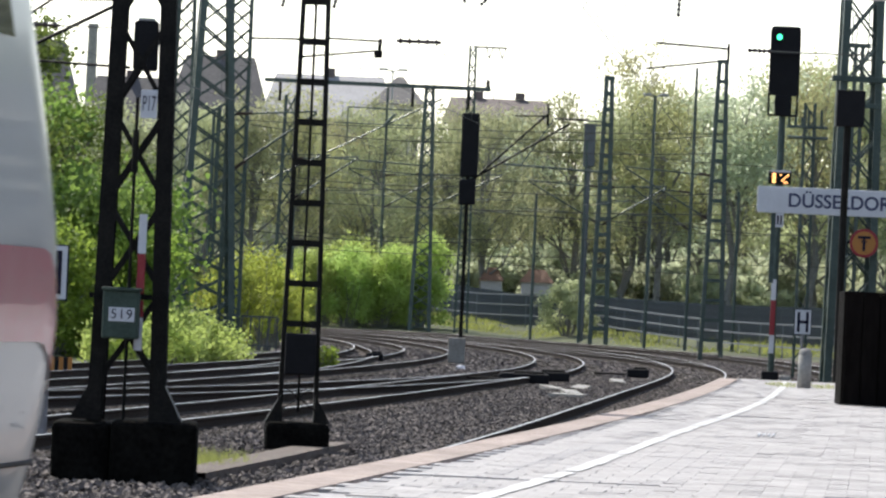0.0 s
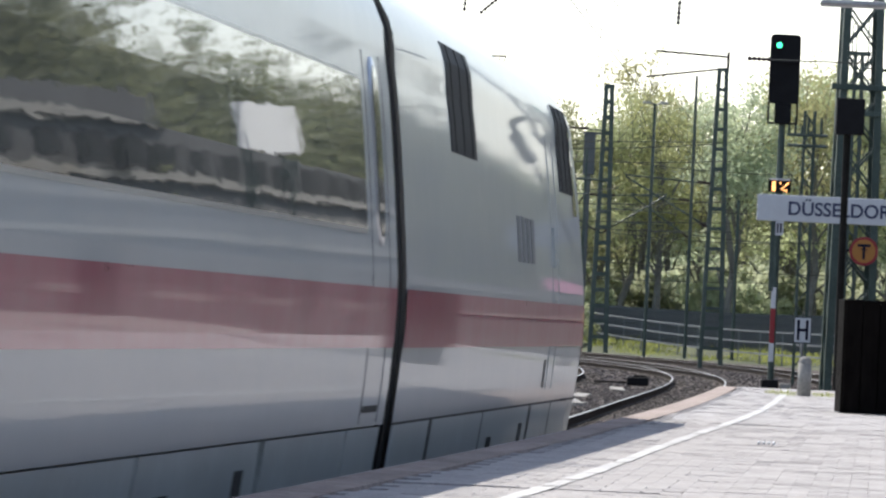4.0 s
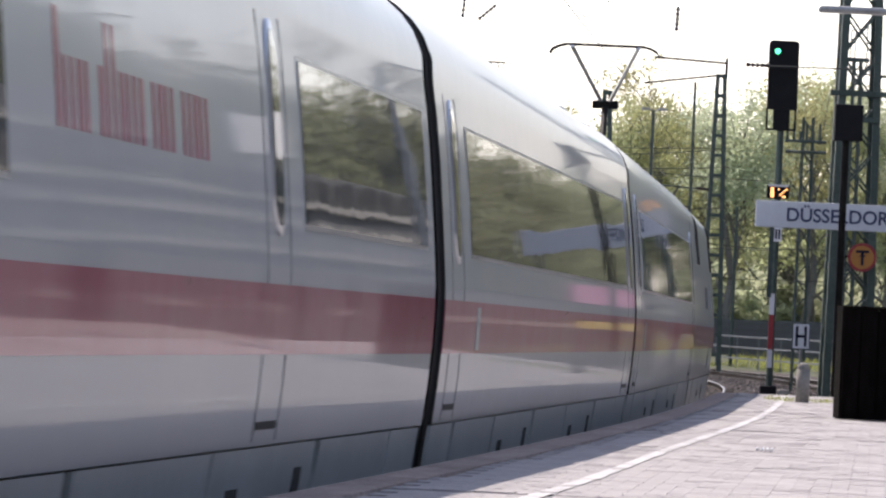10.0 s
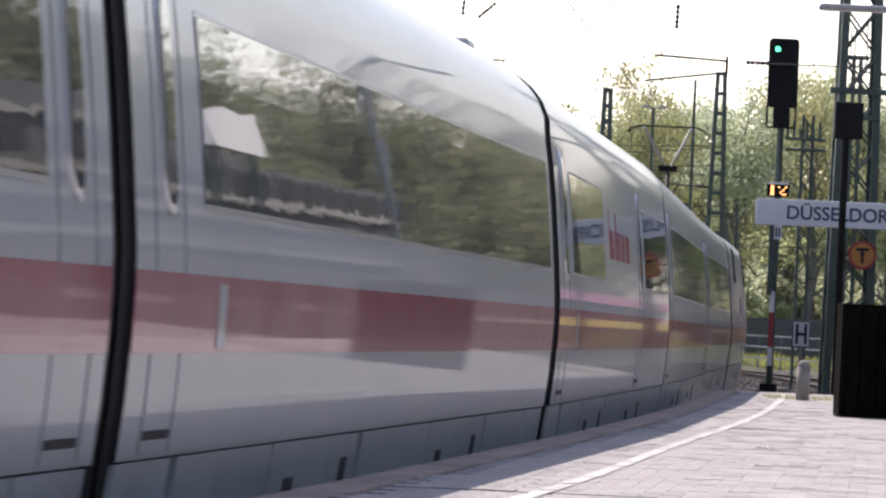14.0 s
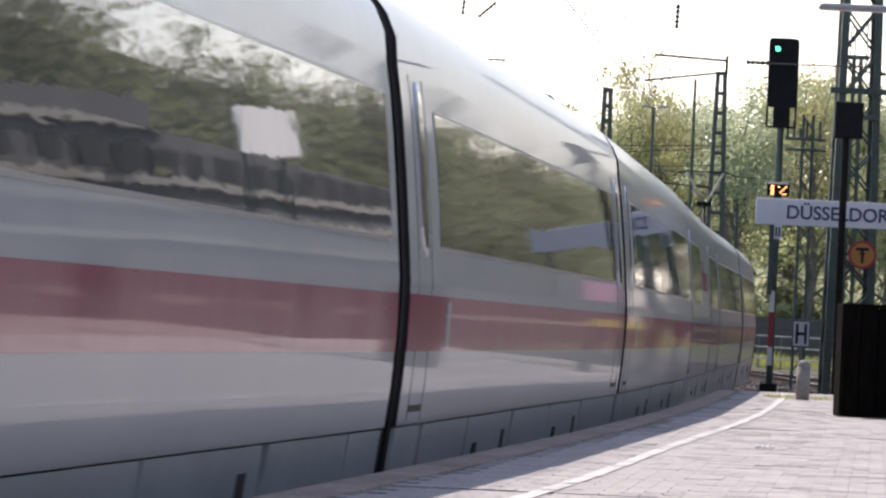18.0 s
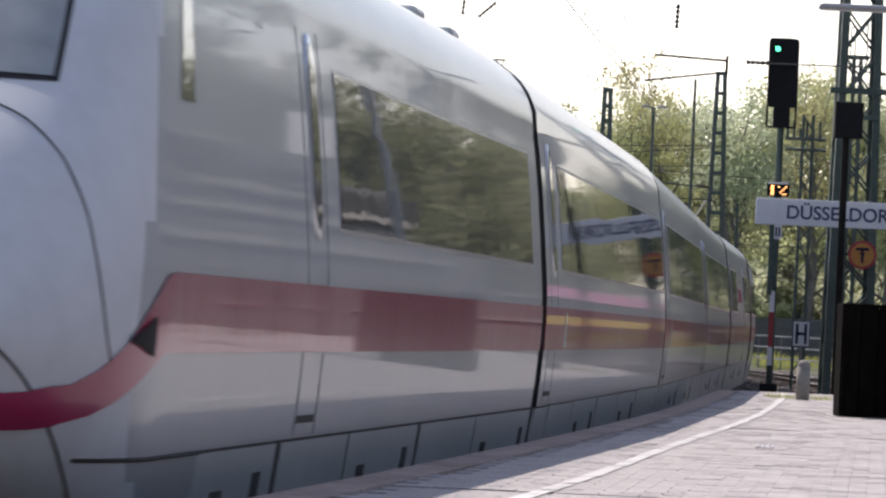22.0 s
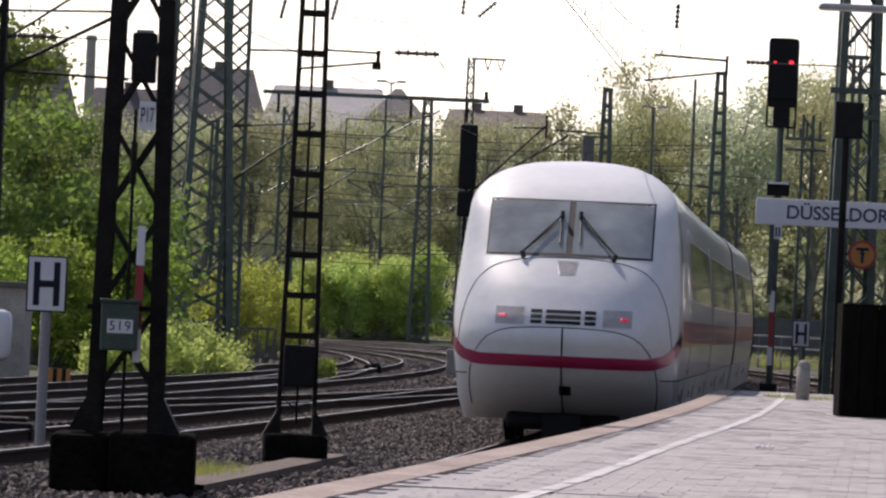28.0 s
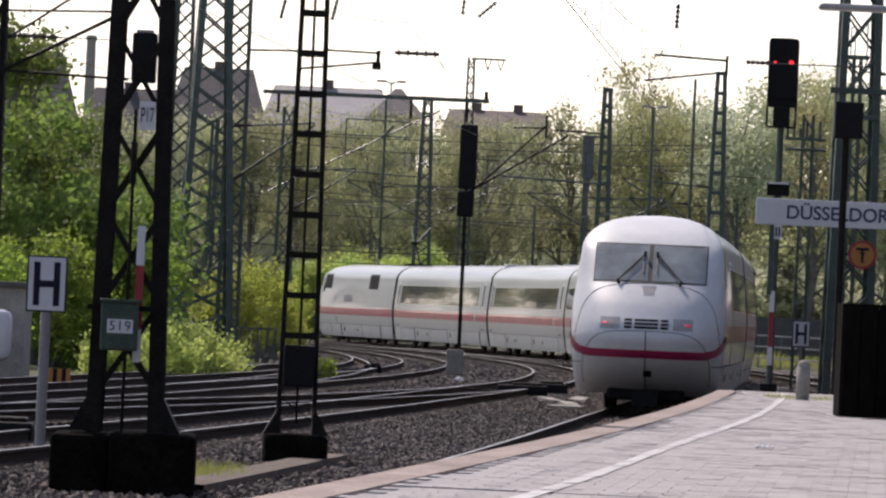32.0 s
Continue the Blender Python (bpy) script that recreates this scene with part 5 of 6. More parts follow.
# ---- overhead line ----
def wire(bm, p, q, sag=0.0, r=0.012, n=8):
    p, q = Vector(p), Vector(q)
    return seam(bm, [p.lerp(q, i / n) - Vector((0, 0, sag * 4 * (i / n) * (1 - i / n))) for i in range(n + 1)], r)


def catenary(off, ys, name="overhead_line"):
    t = thing(name, "overhead contact line with droppers above the track", "overhead line", Matrix(), "overhead lines")
    for a, b in zip(ys, ys[1:]):
        za, zb = ground_z(a), ground_z(b)
        p, q = rail_point(a, off(a)), rail_point(b, off(b))
        part("contact_wire", wire(B(), p + Vector((0, 0, 5.78)), q + Vector((0, 0, 5.78)), 0.0, 0.007, 4), M_WIRE, t)
        part("carrying_wire", wire(B(), p + Vector((0, 0, 7.3)), q + Vector((0, 0, 7.3)), 0.75, 0.006, 10), M_WIRE, t)
        n = 6
        for i in range(1, n):
            k = i / n
            c = p.lerp(q, k)
            part("dropper", rod(B(), c + Vector((0, 0, 5.78)), c + Vector((0, 0, 7.3 - 0.75 * 4 * k * (1 - k))), 0.004, 4), M_WIRE, t)


catenary(lambda y: 0.0, [-60, 10, 66, 124, 182, 232, 282, 330])
catenary(lambda y: track_off("second", y), [66, 124, 182, 232, 282, 330])
catenary(lambda y: track_off("third", y), [66, 124, 182, 232, 282, 330])


def insulator(x, y, z, ang, length=0.7, r=0.05, n=5):
    """A ribbed rod insulator; ang in degrees from upright in the picture's plane."""
    t = thing("insulator", "brown ribbed rod insulator in the overhead line", "insulator", pose(x, y, z, 0, ang, 0), "insulators")
    bm = rod(B(), (0, 0, -length / 2), (0, 0, length / 2), r * 0.4, 8)
    for i in range(n):
        zz = -length / 2 + length * (i + 0.5) / n
        rod(bm, (0, 0, zz - 0.03), (0, 0, zz + 0.03), r, 12, r * 0.5)
    part("ribs", bm, M_INSUL, t)


def cantilever(x, y, z, reach, side, group="cantilevers"):
    """Tube bracket that holds the wires out from a mast."""
    t = thing("cantilever_arm", "steel tube bracket holding the overhead wires", "bracket", pose(x, y, z), group)
    part("top_tube", rod(B(), (0, 0, 1.75), (side * reach, 0, 1.95), 0.03, 8), M_STEEL_GREEN, t)
    part("stay_tube", rod(B(), (0, 0, 0.0), (side * reach, 0, 1.9), 0.035, 8), M_STEEL_GREEN, t)
    part("steady_arm", rod(B(), (side * reach * 0.45, 0, 0.55), (side * (reach + 0.5), 0, 0.62), 0.02, 8), M_STEEL_GREEN, t)
    for a, b in (((0.1, 1.76), (0.6, 1.81)), ((0.06, 0.02), (0.46, 0.02 + 0.76 / reach))):
        p, q = Vector((side * a[0], 0, a[1])), Vector((side * b[0], 0, b[1]))
        part("rod_insulator", seam(B(), [p.lerp(q, k / 16) for k in range(17)], 0.055), M_INSUL, t)


for x, y, z, r, s in ((-1.1, 345, 7.0, 4.0, 1), (-1.1, 345, 7.0, 4.2, -1), (10.3, 250, 5.5, 3.4, -1), (7.3, 302, 5.9, 3.5, -1), (7.3, 302, 5.9, 3.0, 1), (-6.4, 258, 5.6, 2.8, 1), (-6.75, 200, 5.6, 2.6, 1), (-3.44, 350, 7.0, 3.2, 1), (11.4, 300, 5.8, 2.8, -1)):
    cantilever(x, y, z, r, s)


def tubes(name, label, category, runs, material, group=""):
    """A bracket or a stay made of straight runs: start, end, radius."""
    t = thing(name, label, category, Matrix.Translation(runs[0][0]), group)
    o = Vector(runs[0][0])
    for p, q, r in runs:
        part("tube", rod(B(), Vector(p) - o, Vector(q) - o, r, 6), material, t)
    return t


tubes("mast_bracket", "bracket of two steel tubes at a mast head", "bracket", [((10.7, 250, 12.2), (7.9, 250, 12.32), 0.045), ((10.7, 250, 11.76), (7.5, 250, 11.3), 0.04), ((10.69, 250, 11.6), (10.69, 250, 12.4), 0.06)], M_STEEL_DARK, "brackets")
tubes("mast_bracket", "short double arm with a weight ball", "bracket", [((-1.45, 75, 4.66), (-0.85, 75, 4.65), 0.012), ((-1.75, 75, 4.43), (-0.88, 75, 4.54), 0.012), ((-0.85, 75, 4.68), (-0.86, 75, 4.5), 0.022), ((-0.92, 75, 4.50), (-0.82, 75, 4.50), 0.045), ((-0.87, 75, 4.46), (-0.87, 75, 4.54), 0.05), ((-1.68, 75, 4.64), (-2.35, 75, 4.62), 0.012), ((-1.3, 75, 5.29), (-2.05, 75, 5.27), 0.012)], M_STEEL_DARK, "brackets")
tubes("mast_bracket", "steel tube bracket with long diagonal stay", "bracket", [((-7.05, 100.3, 6.1), (-5.0, 100, 6.15), 0.018), ((-7.05, 100, 5.1), (-5.0, 100, 6.2), 0.03), ((-7.0, 100, 5.16), (-5.0, 100, 5.1), 0.022), ((-6.9, 100, 5.66), (-5.8, 100, 6.42), 0.02), ((-7.05, 100, 5.705), (-5.0, 100, 5.705), 0.008)], M_STEEL_DARK, "brackets")
tubes("mast_bracket", "small arm with two hanging loops at a mast head", "bracket", [((1.07, 345, 15.75), (2.9, 345, 15.75), 0.05), ((1.78, 345, 15.75), (1.96, 345, 15.16), 0.03), ((2.14, 345, 15.75), (1.96, 345, 15.16), 0.03), ((2.45, 345, 15.75), (2.65, 345, 15.16), 0.03), ((2.83, 345, 15.75), (2.65, 345, 15.16), 0.03)], M_STEEL_DARK, "brackets")
tubes("line_stay", "thin stay wire from an insulator to a mast", "wire", [((5.53, 112, 6.31), (7.2, 112.5, 6.34), 0.012)], M_WIRE, "stays")
tubes("line_stay", "thin hanging wires of the overhead line", "wire", [((4.19, 120, 7.2), (4.28, 120, 6.76), 0.006), ((4.28, 120, 6.76), (3.9, 150, 5.8), 0.006)], M_WIRE, "stays")
tubes("line_stay", "slanting wire of the overhead line", "wire", [((2.75, 150, 9.2), (5.0, 160, 7.4), 0.008), ((3.1, 152, 8.93), (3.1, 152, 9.1), 0.01), ((4.0, 156, 8.2), (4.0, 156, 8.38), 0.01)], M_WIRE, "stays")
for x, y, z, a, ln, r in ((-0.97, 180, 9.03, 90, 1.25, 0.12), (0.23, 150, 9.03, 4, 0.6, 0.055), (0.78, 150, 8.88, 48, 0.55, 0.055), (4.17, 120, 7.45, 2, 0.46, 0.05), (5.33, 112, 6.315, 90, 0.42, 0.05), (-6.49, 100, 5.705, 90, 0.75, 0.06), (-1.98, 75, 5.15, 12, 0.30, 0.025), (-1.38, 75, 5.16, 12, 0.30, 0.025)):
    insulator(x, y, z, a, ln, r)


# longer brackets among the far masts
tubes("mast_bracket", "two long diagonal bracket tubes", "bracket", [((0.62, 190, 5.31), (2.85, 190, 7.46), 0.032), ((0.62, 190, 5.39), (3.53, 190, 7.22), 0.032), ((1.9, 190, 7.39), (2.89, 190, 7.42), 0.025), ((2.89, 190, 7.13), (2.89, 190, 7.79), 0.04)], M_STEEL_DARK, "brackets")
tubes("mast_bracket", "long pale bracket tube with cross arms", "bracket", [((-9.55, 344.8, 8.14), (-0.46, 344.8, 12.89), 0.045), ((-6.1, 344.8, 9.44), (-1.01, 344.8, 9.25), 0.04), ((-6.18, 344.8, 11.36), (-1.92, 344.8, 11.37), 0.035), ((-5.47, 344.8, 10.2), (-5.47, 344.8, 12.23), 0.04), ((-5.47, 344.8, 12.23), (-2.01, 344.8, 12.18), 0.04), ((-3.49, 344.8, 11.34), (-2.95, 344.8, 11.95), 0.08)], M_STEEL_GREEN, "brackets")
tubes("mast_bracket", "pale steady tube on the bank mast", "bracket", [((2.58, 301.6, 8.54), (7.35, 301.6, 8.36), 0.05), ((4.9, 301.6, 10.79), (7.35, 301.6, 10.7), 0.03), ((4.9, 301.6, 10.79), (3.4, 301.6, 8.5), 0.03)], M_STEEL_GREEN, "brackets")
tubes("mast_bracket", "cross arms with upright insulators", "bracket", [((10.46, 199.8, 7.75), (11.73, 199.8, 7.75), 0.05), ((10.48, 199.8, 7.42), (11.74, 199.8, 7.42), 0.05)] + [((10.52 + k * 0.2, 199.8, 7.75), (10.52 + k * 0.2, 199.8, 8.05 + 0.25 * (k % 2)), 0.045) for k in range(6)], M_STEEL_GREEN, "brackets")
insulator(5.74, 301.6, 10.78, 90, 1.5, 0.10, 6)
gs = thing("light_signal", "grey signal screen far along the curve", "railway signal", pose(7.2, 330.0, 0.3), "far signals")
part("screen", box(B(), 0, 0, 10.0, 0.6, 0.2, 2.1, bevel=0.05), M_FENCE, gs)
part("hood", box(B(), 0.15, 0, 11.1, 1.0, 0.3, 0.12), M_FENCE, gs)
part("post", rod(B(), (0, 0.15, 0), (0, 0.15, 9.5), 0.12, 10), M_FENCE, gs)


def street_lamp(x, y, h, reach, z=1.0):
    t = thing("street_lamp", "grey street lamp with two flat heads", "street lamp", pose(x, y, z), "street lamps")
    part("pole", rod(B(), (0, 0, 0), (0, 0, h), 0.11, 10, 0.06), M_GALV, t)
    for s in (-1, 1):
        part("arm", rod(B(), (0, 0, h - 0.1), (s * reach * 0.4, 0, h + 0.05), 0.05, 8), M_GALV, t)
        part("head", box(B(), s * reach * 0.68, 0, h + 0.05, reach * 0.66, 0.35, 0.16, bevel=0.05), M_GALV, t)


street_lamp(-4.03, 440, 16.8, 1.0)
street_lamp(12.07, 380, 13.8, 0.75)

tubes("line_stay", "thin stay wires that hold an insulator", "wire", [((-6.83, 206.7, 9.1), (-1.55, 180, 9.03), 0.006), ((-0.4, 180, 9.03), (0.6, 190.1, 7.4), 0.006)], M_WIRE, "stays")
tubes("line_stay", "thin wires that hang from two insulators", "wire", [((0.23, 150, 8.8), (1.0, 150, 6.5), 0.004), ((0.62, 150, 8.74), (1.0, 150, 6.5), 0.004)], M_WIRE, "stays")

# wires that run across, between the far masts
def cross_wires():
    t = thing("span_wires", "thin cross-span wires between the distant masts", "wire", Matrix(), "stays")
    for k, (xa, za, xb, zb, y) in enumerate(((-7.1, 7.9, 0.7, 7.6, 231), (-7.1, 6.2, 0.7, 6.0, 230), (0.7, 7.7, 10.5, 7.9, 240), (0.7, 6.1, 10.5, 6.4, 241), (-0.9, 7.4, 7.5, 7.6, 282), (7.5, 7.4, 16.0, 7.2, 304), (7.5, 6.0, 16.0, 5.8, 304), (-9.6, 6.6, -0.9, 6.4, 262), (8.3, 5.2, 14.0, 5.0, 240), (-7.0, 4.9, 7.5, 5.2, 300), (-7.0, 4.2, 7.5, 4.4, 302), (7.5, 4.6, 18.0, 4.4, 303), (-9, 8.6, 11, 8.9, 250), (-9, 5.5, 11, 5.7, 246), (-6.8, 3.9, 1.0, 3.8, 208), (1.0, 8.3, 10.5, 8.8, 249), (1, 5.3, 10.5, 5.2, 236), (0.7, 9.3, 7.4, 10.3, 301), (7.4, 9.4, 16, 9.0, 302), (2.0, 3.9, 17.0, 4.0, 306))):
        part("wire", wire(B(), (xa, y, za), (xb, y, zb), 0.15, 0.017, 6), M_WIRE, t)


cross_wires()

# things low down at the tracks' edge
sd = thing("shed", "small grey trackside shed with a flat roof", "shed", pose(-10.2, 141.0, 0.0))
part("wall", box(B(), 0, 0, 0.85, 2.4, 2.4, 2.1), M_CONCRETE, sd)
part("roof", box(B(), 0, 0, 1.95, 2.7, 2.7, 0.12, bevel=0.02), M_ROOF, sd)
tk = thing("white_tank", "rounded white tank beside the shed", "tank", pose(-9.55, 138.5, 0.35))
part("shell", box(B(), 0, 0, 0.5, 0.72, 0.6, 1.1, bevel=0.18), M_SIGNWHITE, tk, "", True)
sb = thing("striped_board", "low board with yellow and black stripes", "barrier", pose(-7.62, 130.0, -0.1))
for k in range(5):
    part("stripe", box(B(), -0.18 + k * 0.09, 0, 0.2, 0.088, 0.04, 0.34), M_BLACK if k % 2 else M_SIGNORANGE, sb)
pm_label = "black point machine beside the rails"
for x, y, w in ((-5.35, 80.0, 0.75), (2.05, 154.0, 1.2), (2.75, 160.0, 1.0), (5.5, 178.0, 0.6), (-1.9, 190.0, 0.5)):
    pm = thing("point_machine", pm_label, "point machine", pose(x, y, ground_z(y) - 0.2), "point machines")
    part("case", box(B(), 0, 0, 0.16, w, 0.7, 0.24, bevel=0.04), M_BLACK, pm)
    part("cover", box(B(), w * 0.1, 0, 0.30, w * 0.6, 0.55, 0.08, bevel=0.03), M_STEEL_DARK, pm)
    part("rod", rod(B(), (-w * 0.5, 0.1, 0.12), (-w * 0.5 - 0.9, 0.1, 0.12), 0.025), M_STEEL_DARK, pm)
lt = thing("litter_bag", "crumpled white plastic bag on the ballast", "litter", pose(0.62, 181.0, ground_z(181) - 0.16))
bm = B()
bmesh.ops.create_icosphere(bm, subdivisions=2, radius=0.16)
for vert in bm.verts:
    vert.co *= 1 + 0.35 * noise.noise(vert.co * 9)
    vert.co.z = max(-0.08, vert.co.z * 0.6)
part("bag", bm, M_SIGNWHITE, lt)
for x, y, a in ((2.9, 140.0, 8), (3.3, 149.0, -12), (2.6, 146.0, 20), (4.6, 165.0, 5)):
    cs = thing("broken_block", "pale broken concrete block lying in the ballast", "rubble", pose(x, y, ground_z(y) - 0.15, 4, 3, a), "broken blocks")
    part("block", box(B(), 0, 0, 0, 0.34, 0.9, 0.09, bevel=0.015), M_CONCRETE, cs)
cv = thing("cable_cover", "pale concrete cable pit cover in the ballast", "cover", pose(2.75, 136.0, -0.16, 0, 0, -5))
part("slab", box(B(), 0, 0, 0.03, 0.72, 1.9, 0.1, bevel=0.01), M_CONCRETE, cv)
rl = thing("railing", "dark bridge railing beside the tracks", "railing", pose(-6.45, 200.0, 0.05), "railings")
part("top_rail", box(B(), 0, 0, 1.05, 2.8, 0.06, 0.06), M_FENCE, rl)
part("mid_rail", box(B(), 0, 0, 0.15, 2.8, 0.05, 0.05), M_FENCE, rl)
for k in range(11):
    part("post", box(B(), -1.38 + k * 0.276, 0, 0.52, 0.045, 0.045, 1.06), M_FENCE, rl)
for k in range(2):
    part("panel", box(B(), -1.05 + k * 0.3, -0.04, 0.62, 0.16, 0.02, 0.75), M_SIGNWHITE, rl)

# ---- the train in its order ----
A = coach("full", Matrix())
P_ = coach("plain", Matrix())
R_ = coach("bistro", Matrix())
TRAIN = [(driving_trailer(Matrix()), 22.9 - 12.6, 8.6)]
ORDER = [copy_thing(P_, Matrix()), copy_thing(A, Matrix()), P_, R_, copy_thing(A, Matrix()), A]
for k, c in enumerate(ORDER):
    TRAIN.append((c, 22.9 + 13.2 + 26.4 * k, 9.5))
TRAIN.append((power_car(Matrix()), 22.9 + 26.4 * 6 + 10.0, 5.6))
for ob, _m, _h in TRAIN:
    ob.scale = (1.02, 1.0, 1.012)


# ---- plants ----
def leaf_cloud(rng, blobs, count, size, flat=0.5):
    """Many small leaf sprays round the ends of limbs; blobs: centre, radius."""
    v, f = [], []
    weights = [r ** 2 for c, r in blobs]
    tot = sum(weights)
    for (c, r), w in zip(blobs, weights):
        for i in range(int(count * w / tot)):
            d = Vector((rng.gauss(0, 1), rng.gauss(0, 1), rng.gauss(0, 1))).normalized() * r * rng.random() ** 0.55
            p = c + Vector((d.x + rng.gauss(0, 0.18) * r, d.y + rng.gauss(0, 0.18) * r, d.z * 0.85 + rng.gauss(0, 0.22) * r))
            s = size * rng.uniform(0.5, 1.4)
            e = Euler((rng.uniform(-1.2, 1.2), rng.uniform(-1.2, 1.2), rng.uniform(0, 6.28))).to_matrix()
            k = len(v)
            for a, b in ((-0.5, -0.25), (0.1, -0.45), (0.6, 0.0), (0.05, 0.4)):
                v.append(p + e @ Vector((a * s, b * s, rng.uniform(-0.12, 0.12) * s)))
            f.append((k, k + 1, k + 2, k + 3))
    return v, f


def limb(bm, p, q, r0, r1, rng, n=4, bend=0.12):
    last, L = Vector(p), (Vector(q) - Vector(p)).length
    for i in range(1, n + 1):
        c = Vector(p).lerp(Vector(q), i / n)
        if i < n:
            c += Vector((rng.uniform(-1, 1), rng.uniform(-1, 1), rng.uniform(-0.4, 0.4))) * L * bend
        rod(bm, last, c, r0 + (r1 - r0) * (i - 1) / n, 6, r0 + (r1 - r0) * i / n)
        last = c


def tree(seed, h, spread, leaves, size, leaf, name="tree", label="broadleaf tree in fresh spring leaf", bare=0.25, m=Matrix()):
    rng = random.Random(seed)
    t = thing(name, label, "tree", m, "trees beyond the tracks")
    bm = B()
    limb(bm, (0, 0, -0.4), (rng.uniform(-0.5, 0.5), rng.uniform(-0.5, 0.5), h * 0.62), 0.016 * h + 0.04, 0.007 * h, rng, 5, 0.03)
    blobs = []
    for i in range(15):
        z0 = h * rng.uniform(bare, 0.6)
        a = rng.random() * 6.28
        z1 = z0 + h * rng.uniform(0.12, 0.36)
        reach = spread * rng.uniform(0.35, 1.0) * (1 - 0.5 * max(0.0, (z1 / h - 0.55)) / 0.45)
        e = Vector((math.cos(a) * reach, math.sin(a) * reach, min(z1, h * 0.93)))
        limb(bm, (0, 0, z0), e, 0.006 * h, 0.02, rng, 3, 0.1)
        blobs.append((e, h * rng.uniform(0.07, 0.12)))
        for k in range(3):
            g = e + Vector((rng.uniform(-1, 1), rng.uniform(-1, 1), rng.uniform(-0.5, 0.9))) * spread * 0.42
            limb(bm, e.lerp(Vector((0, 0, z0)), 0.3), g, 0.03, 0.012, rng, 2, 0.1)
            blobs.append((g, h * rng.uniform(0.05, 0.10)))
    for i in range(5):
        g = Vector((rng.gauss(0, spread * 0.25), rng.gauss(0, spread * 0.25), h * rng.uniform(0.8, 1.0)))
        limb(bm, (0, 0, h * 0.6), g, 0.06, 0.015, rng, 3, 0.06)
        blobs.append((g, h * 0.06))
    part("trunk", bm, M_BARK, t, "grey-brown trunk and limbs")
    v, f = leaf_cloud(rng, blobs, leaves, size)
    raw_part("crown", v, f, leaf, t, "loose crown of small leaves")
    return t


def shrub(seed, r, h, leaves, size, leaf, label, m, group="shrubs"):
    rng = random.Random(seed)
    t = thing("shrub", label, "shrub", m, group)
    bm = B()
    blobs = []
    for i in range(26):
        a, k = rng.random() * 6.28, rng.random() ** 0.5
        e = Vector((math.cos(a) * r * k, math.sin(a) * r * k, h * rng.uniform(0.08, 0.95) * (1 - 0.35 * k)))
        limb(bm, (e.x * 0.3, e.y * 0.3, -0.2), e, 0.03, 0.008, rng, 3, 0.08)
        blobs.append((e, min(max(h, 2.2 * r) * rng.uniform(0.09, 0.2), r * 0.55)))
    part("stem", bm, M_BARK, t)
    v, f = leaf_cloud(rng, blobs, leaves, size)
    raw_part("foliage", v, f, leaf, t)
    return t


def woods():
    rng = random.Random(21)
    kinds = [tree(sd_, h, sp, int(n * 2.3), 0.17, lf, bare=0.12) for sd_, h, sp, n, lf in ((1, 16.5, 3.8, 5200, M_LEAF_HAZED), (2, 14.5, 3.4, 4600, M_LEAF_HAZED), (3, 17.5, 3.6, 3700, M_LEAF_YELLOW), (4, 15.5, 3.6, 5200, M_LEAF_HAZED_PALE), (5, 13.0, 3.2, 3800, M_LEAF_HAZED), (6, 13.0, 3.4, 2300, M_LEAF_WALL))]
    tall = [16.5, 14.5, 17.5, 15.5, 13.0, 13.0]
    used = set()
    spots = []
    for row, (y, n) in enumerate(((394, 17), (408, 16), (425, 14))):
        for i in range(n):
            spots.append((-28 + 62 * (i + rng.uniform(0.2, 0.8)) / n, y + rng.uniform(-4, 4)))
    for i in range(44):
        y = 95 + i * 6.5 + rng.uniform(-2, 2)
        spots.append((0.0688 * y + 12.5 + rng.uniform(0, 3), y))
        spots.append((0.0688 * y + 17 + rng.uniform(0, 5), y + 3))
    for i in range(20):
        spots.append((26 + rng.uniform(0, 12), -60 + i * 8))
    for i in range(12):
        spots.append((-27 - rng.uniform(0, 14), 170 + i * 18 + rng.uniform(-4, 4)))
    spots += [(35 + i * 1.9, 404 - i * 2.2 + (i * 7 % 5) - 2) for i in range(24)]
    spots += [(-30 - i * 3.4, 404 + (i * 11 % 17)) for i in range(22)]
    crest = [(-30, 12.6), (-7, 13.9), (0, 14.1), (5.5, 14.6), (7.4, 16.6), (9.2, 15.3), (10.6, 15.5), (12.3, 18.2), (14.0, 15.6), (16, 16.0), (18.6, 17.9), (21, 18.4), (24, 18.6), (27, 18.0), (40, 15.5)]
    for i, (x, y) in enumerate(spots):
        k = rng.choice((0, 1, 2, 3, 4, 0, 3)) if y > 380 or x < 0 else 5
        top = np.interp(x * 400 / y, [a for a, b in crest], [b for a, b in crest]) if y > 380 else (13.0 if x > 0 else 12.0)
        s = top / tall[k] * rng.uniform(0.86, 1.02)
        m = Matrix.Translation((x, y, terrain(x, y))) @ Matrix.Rotation(rng.random() * 6.28, 4, "Z")
        if k not in used:
            used.add(k)
            ob = kinds[k]
            ob.matrix_world = m
        else:
            ob = copy_thing(kinds[k], m)
        ob.scale = (s, s, s)


woods()


birch = tree(12, 9.6, 1.9, 11000, 0.14, M_LEAF_NEAR, label="slender young tree beside the tracks", bare=0.1, m=Matrix.Translation((-11.9, 172, 0.1)))
for x, y, k in ((-10.6, 180, 0.78), (-13.2, 182, 1.05), (-14.5, 200, 1.0)):
    c = copy_thing(birch, Matrix.Translation((x, y, 0.1)) @ Matrix.Rotation(x * 3, 4, "Z"))
    c.scale = (k, k, k)


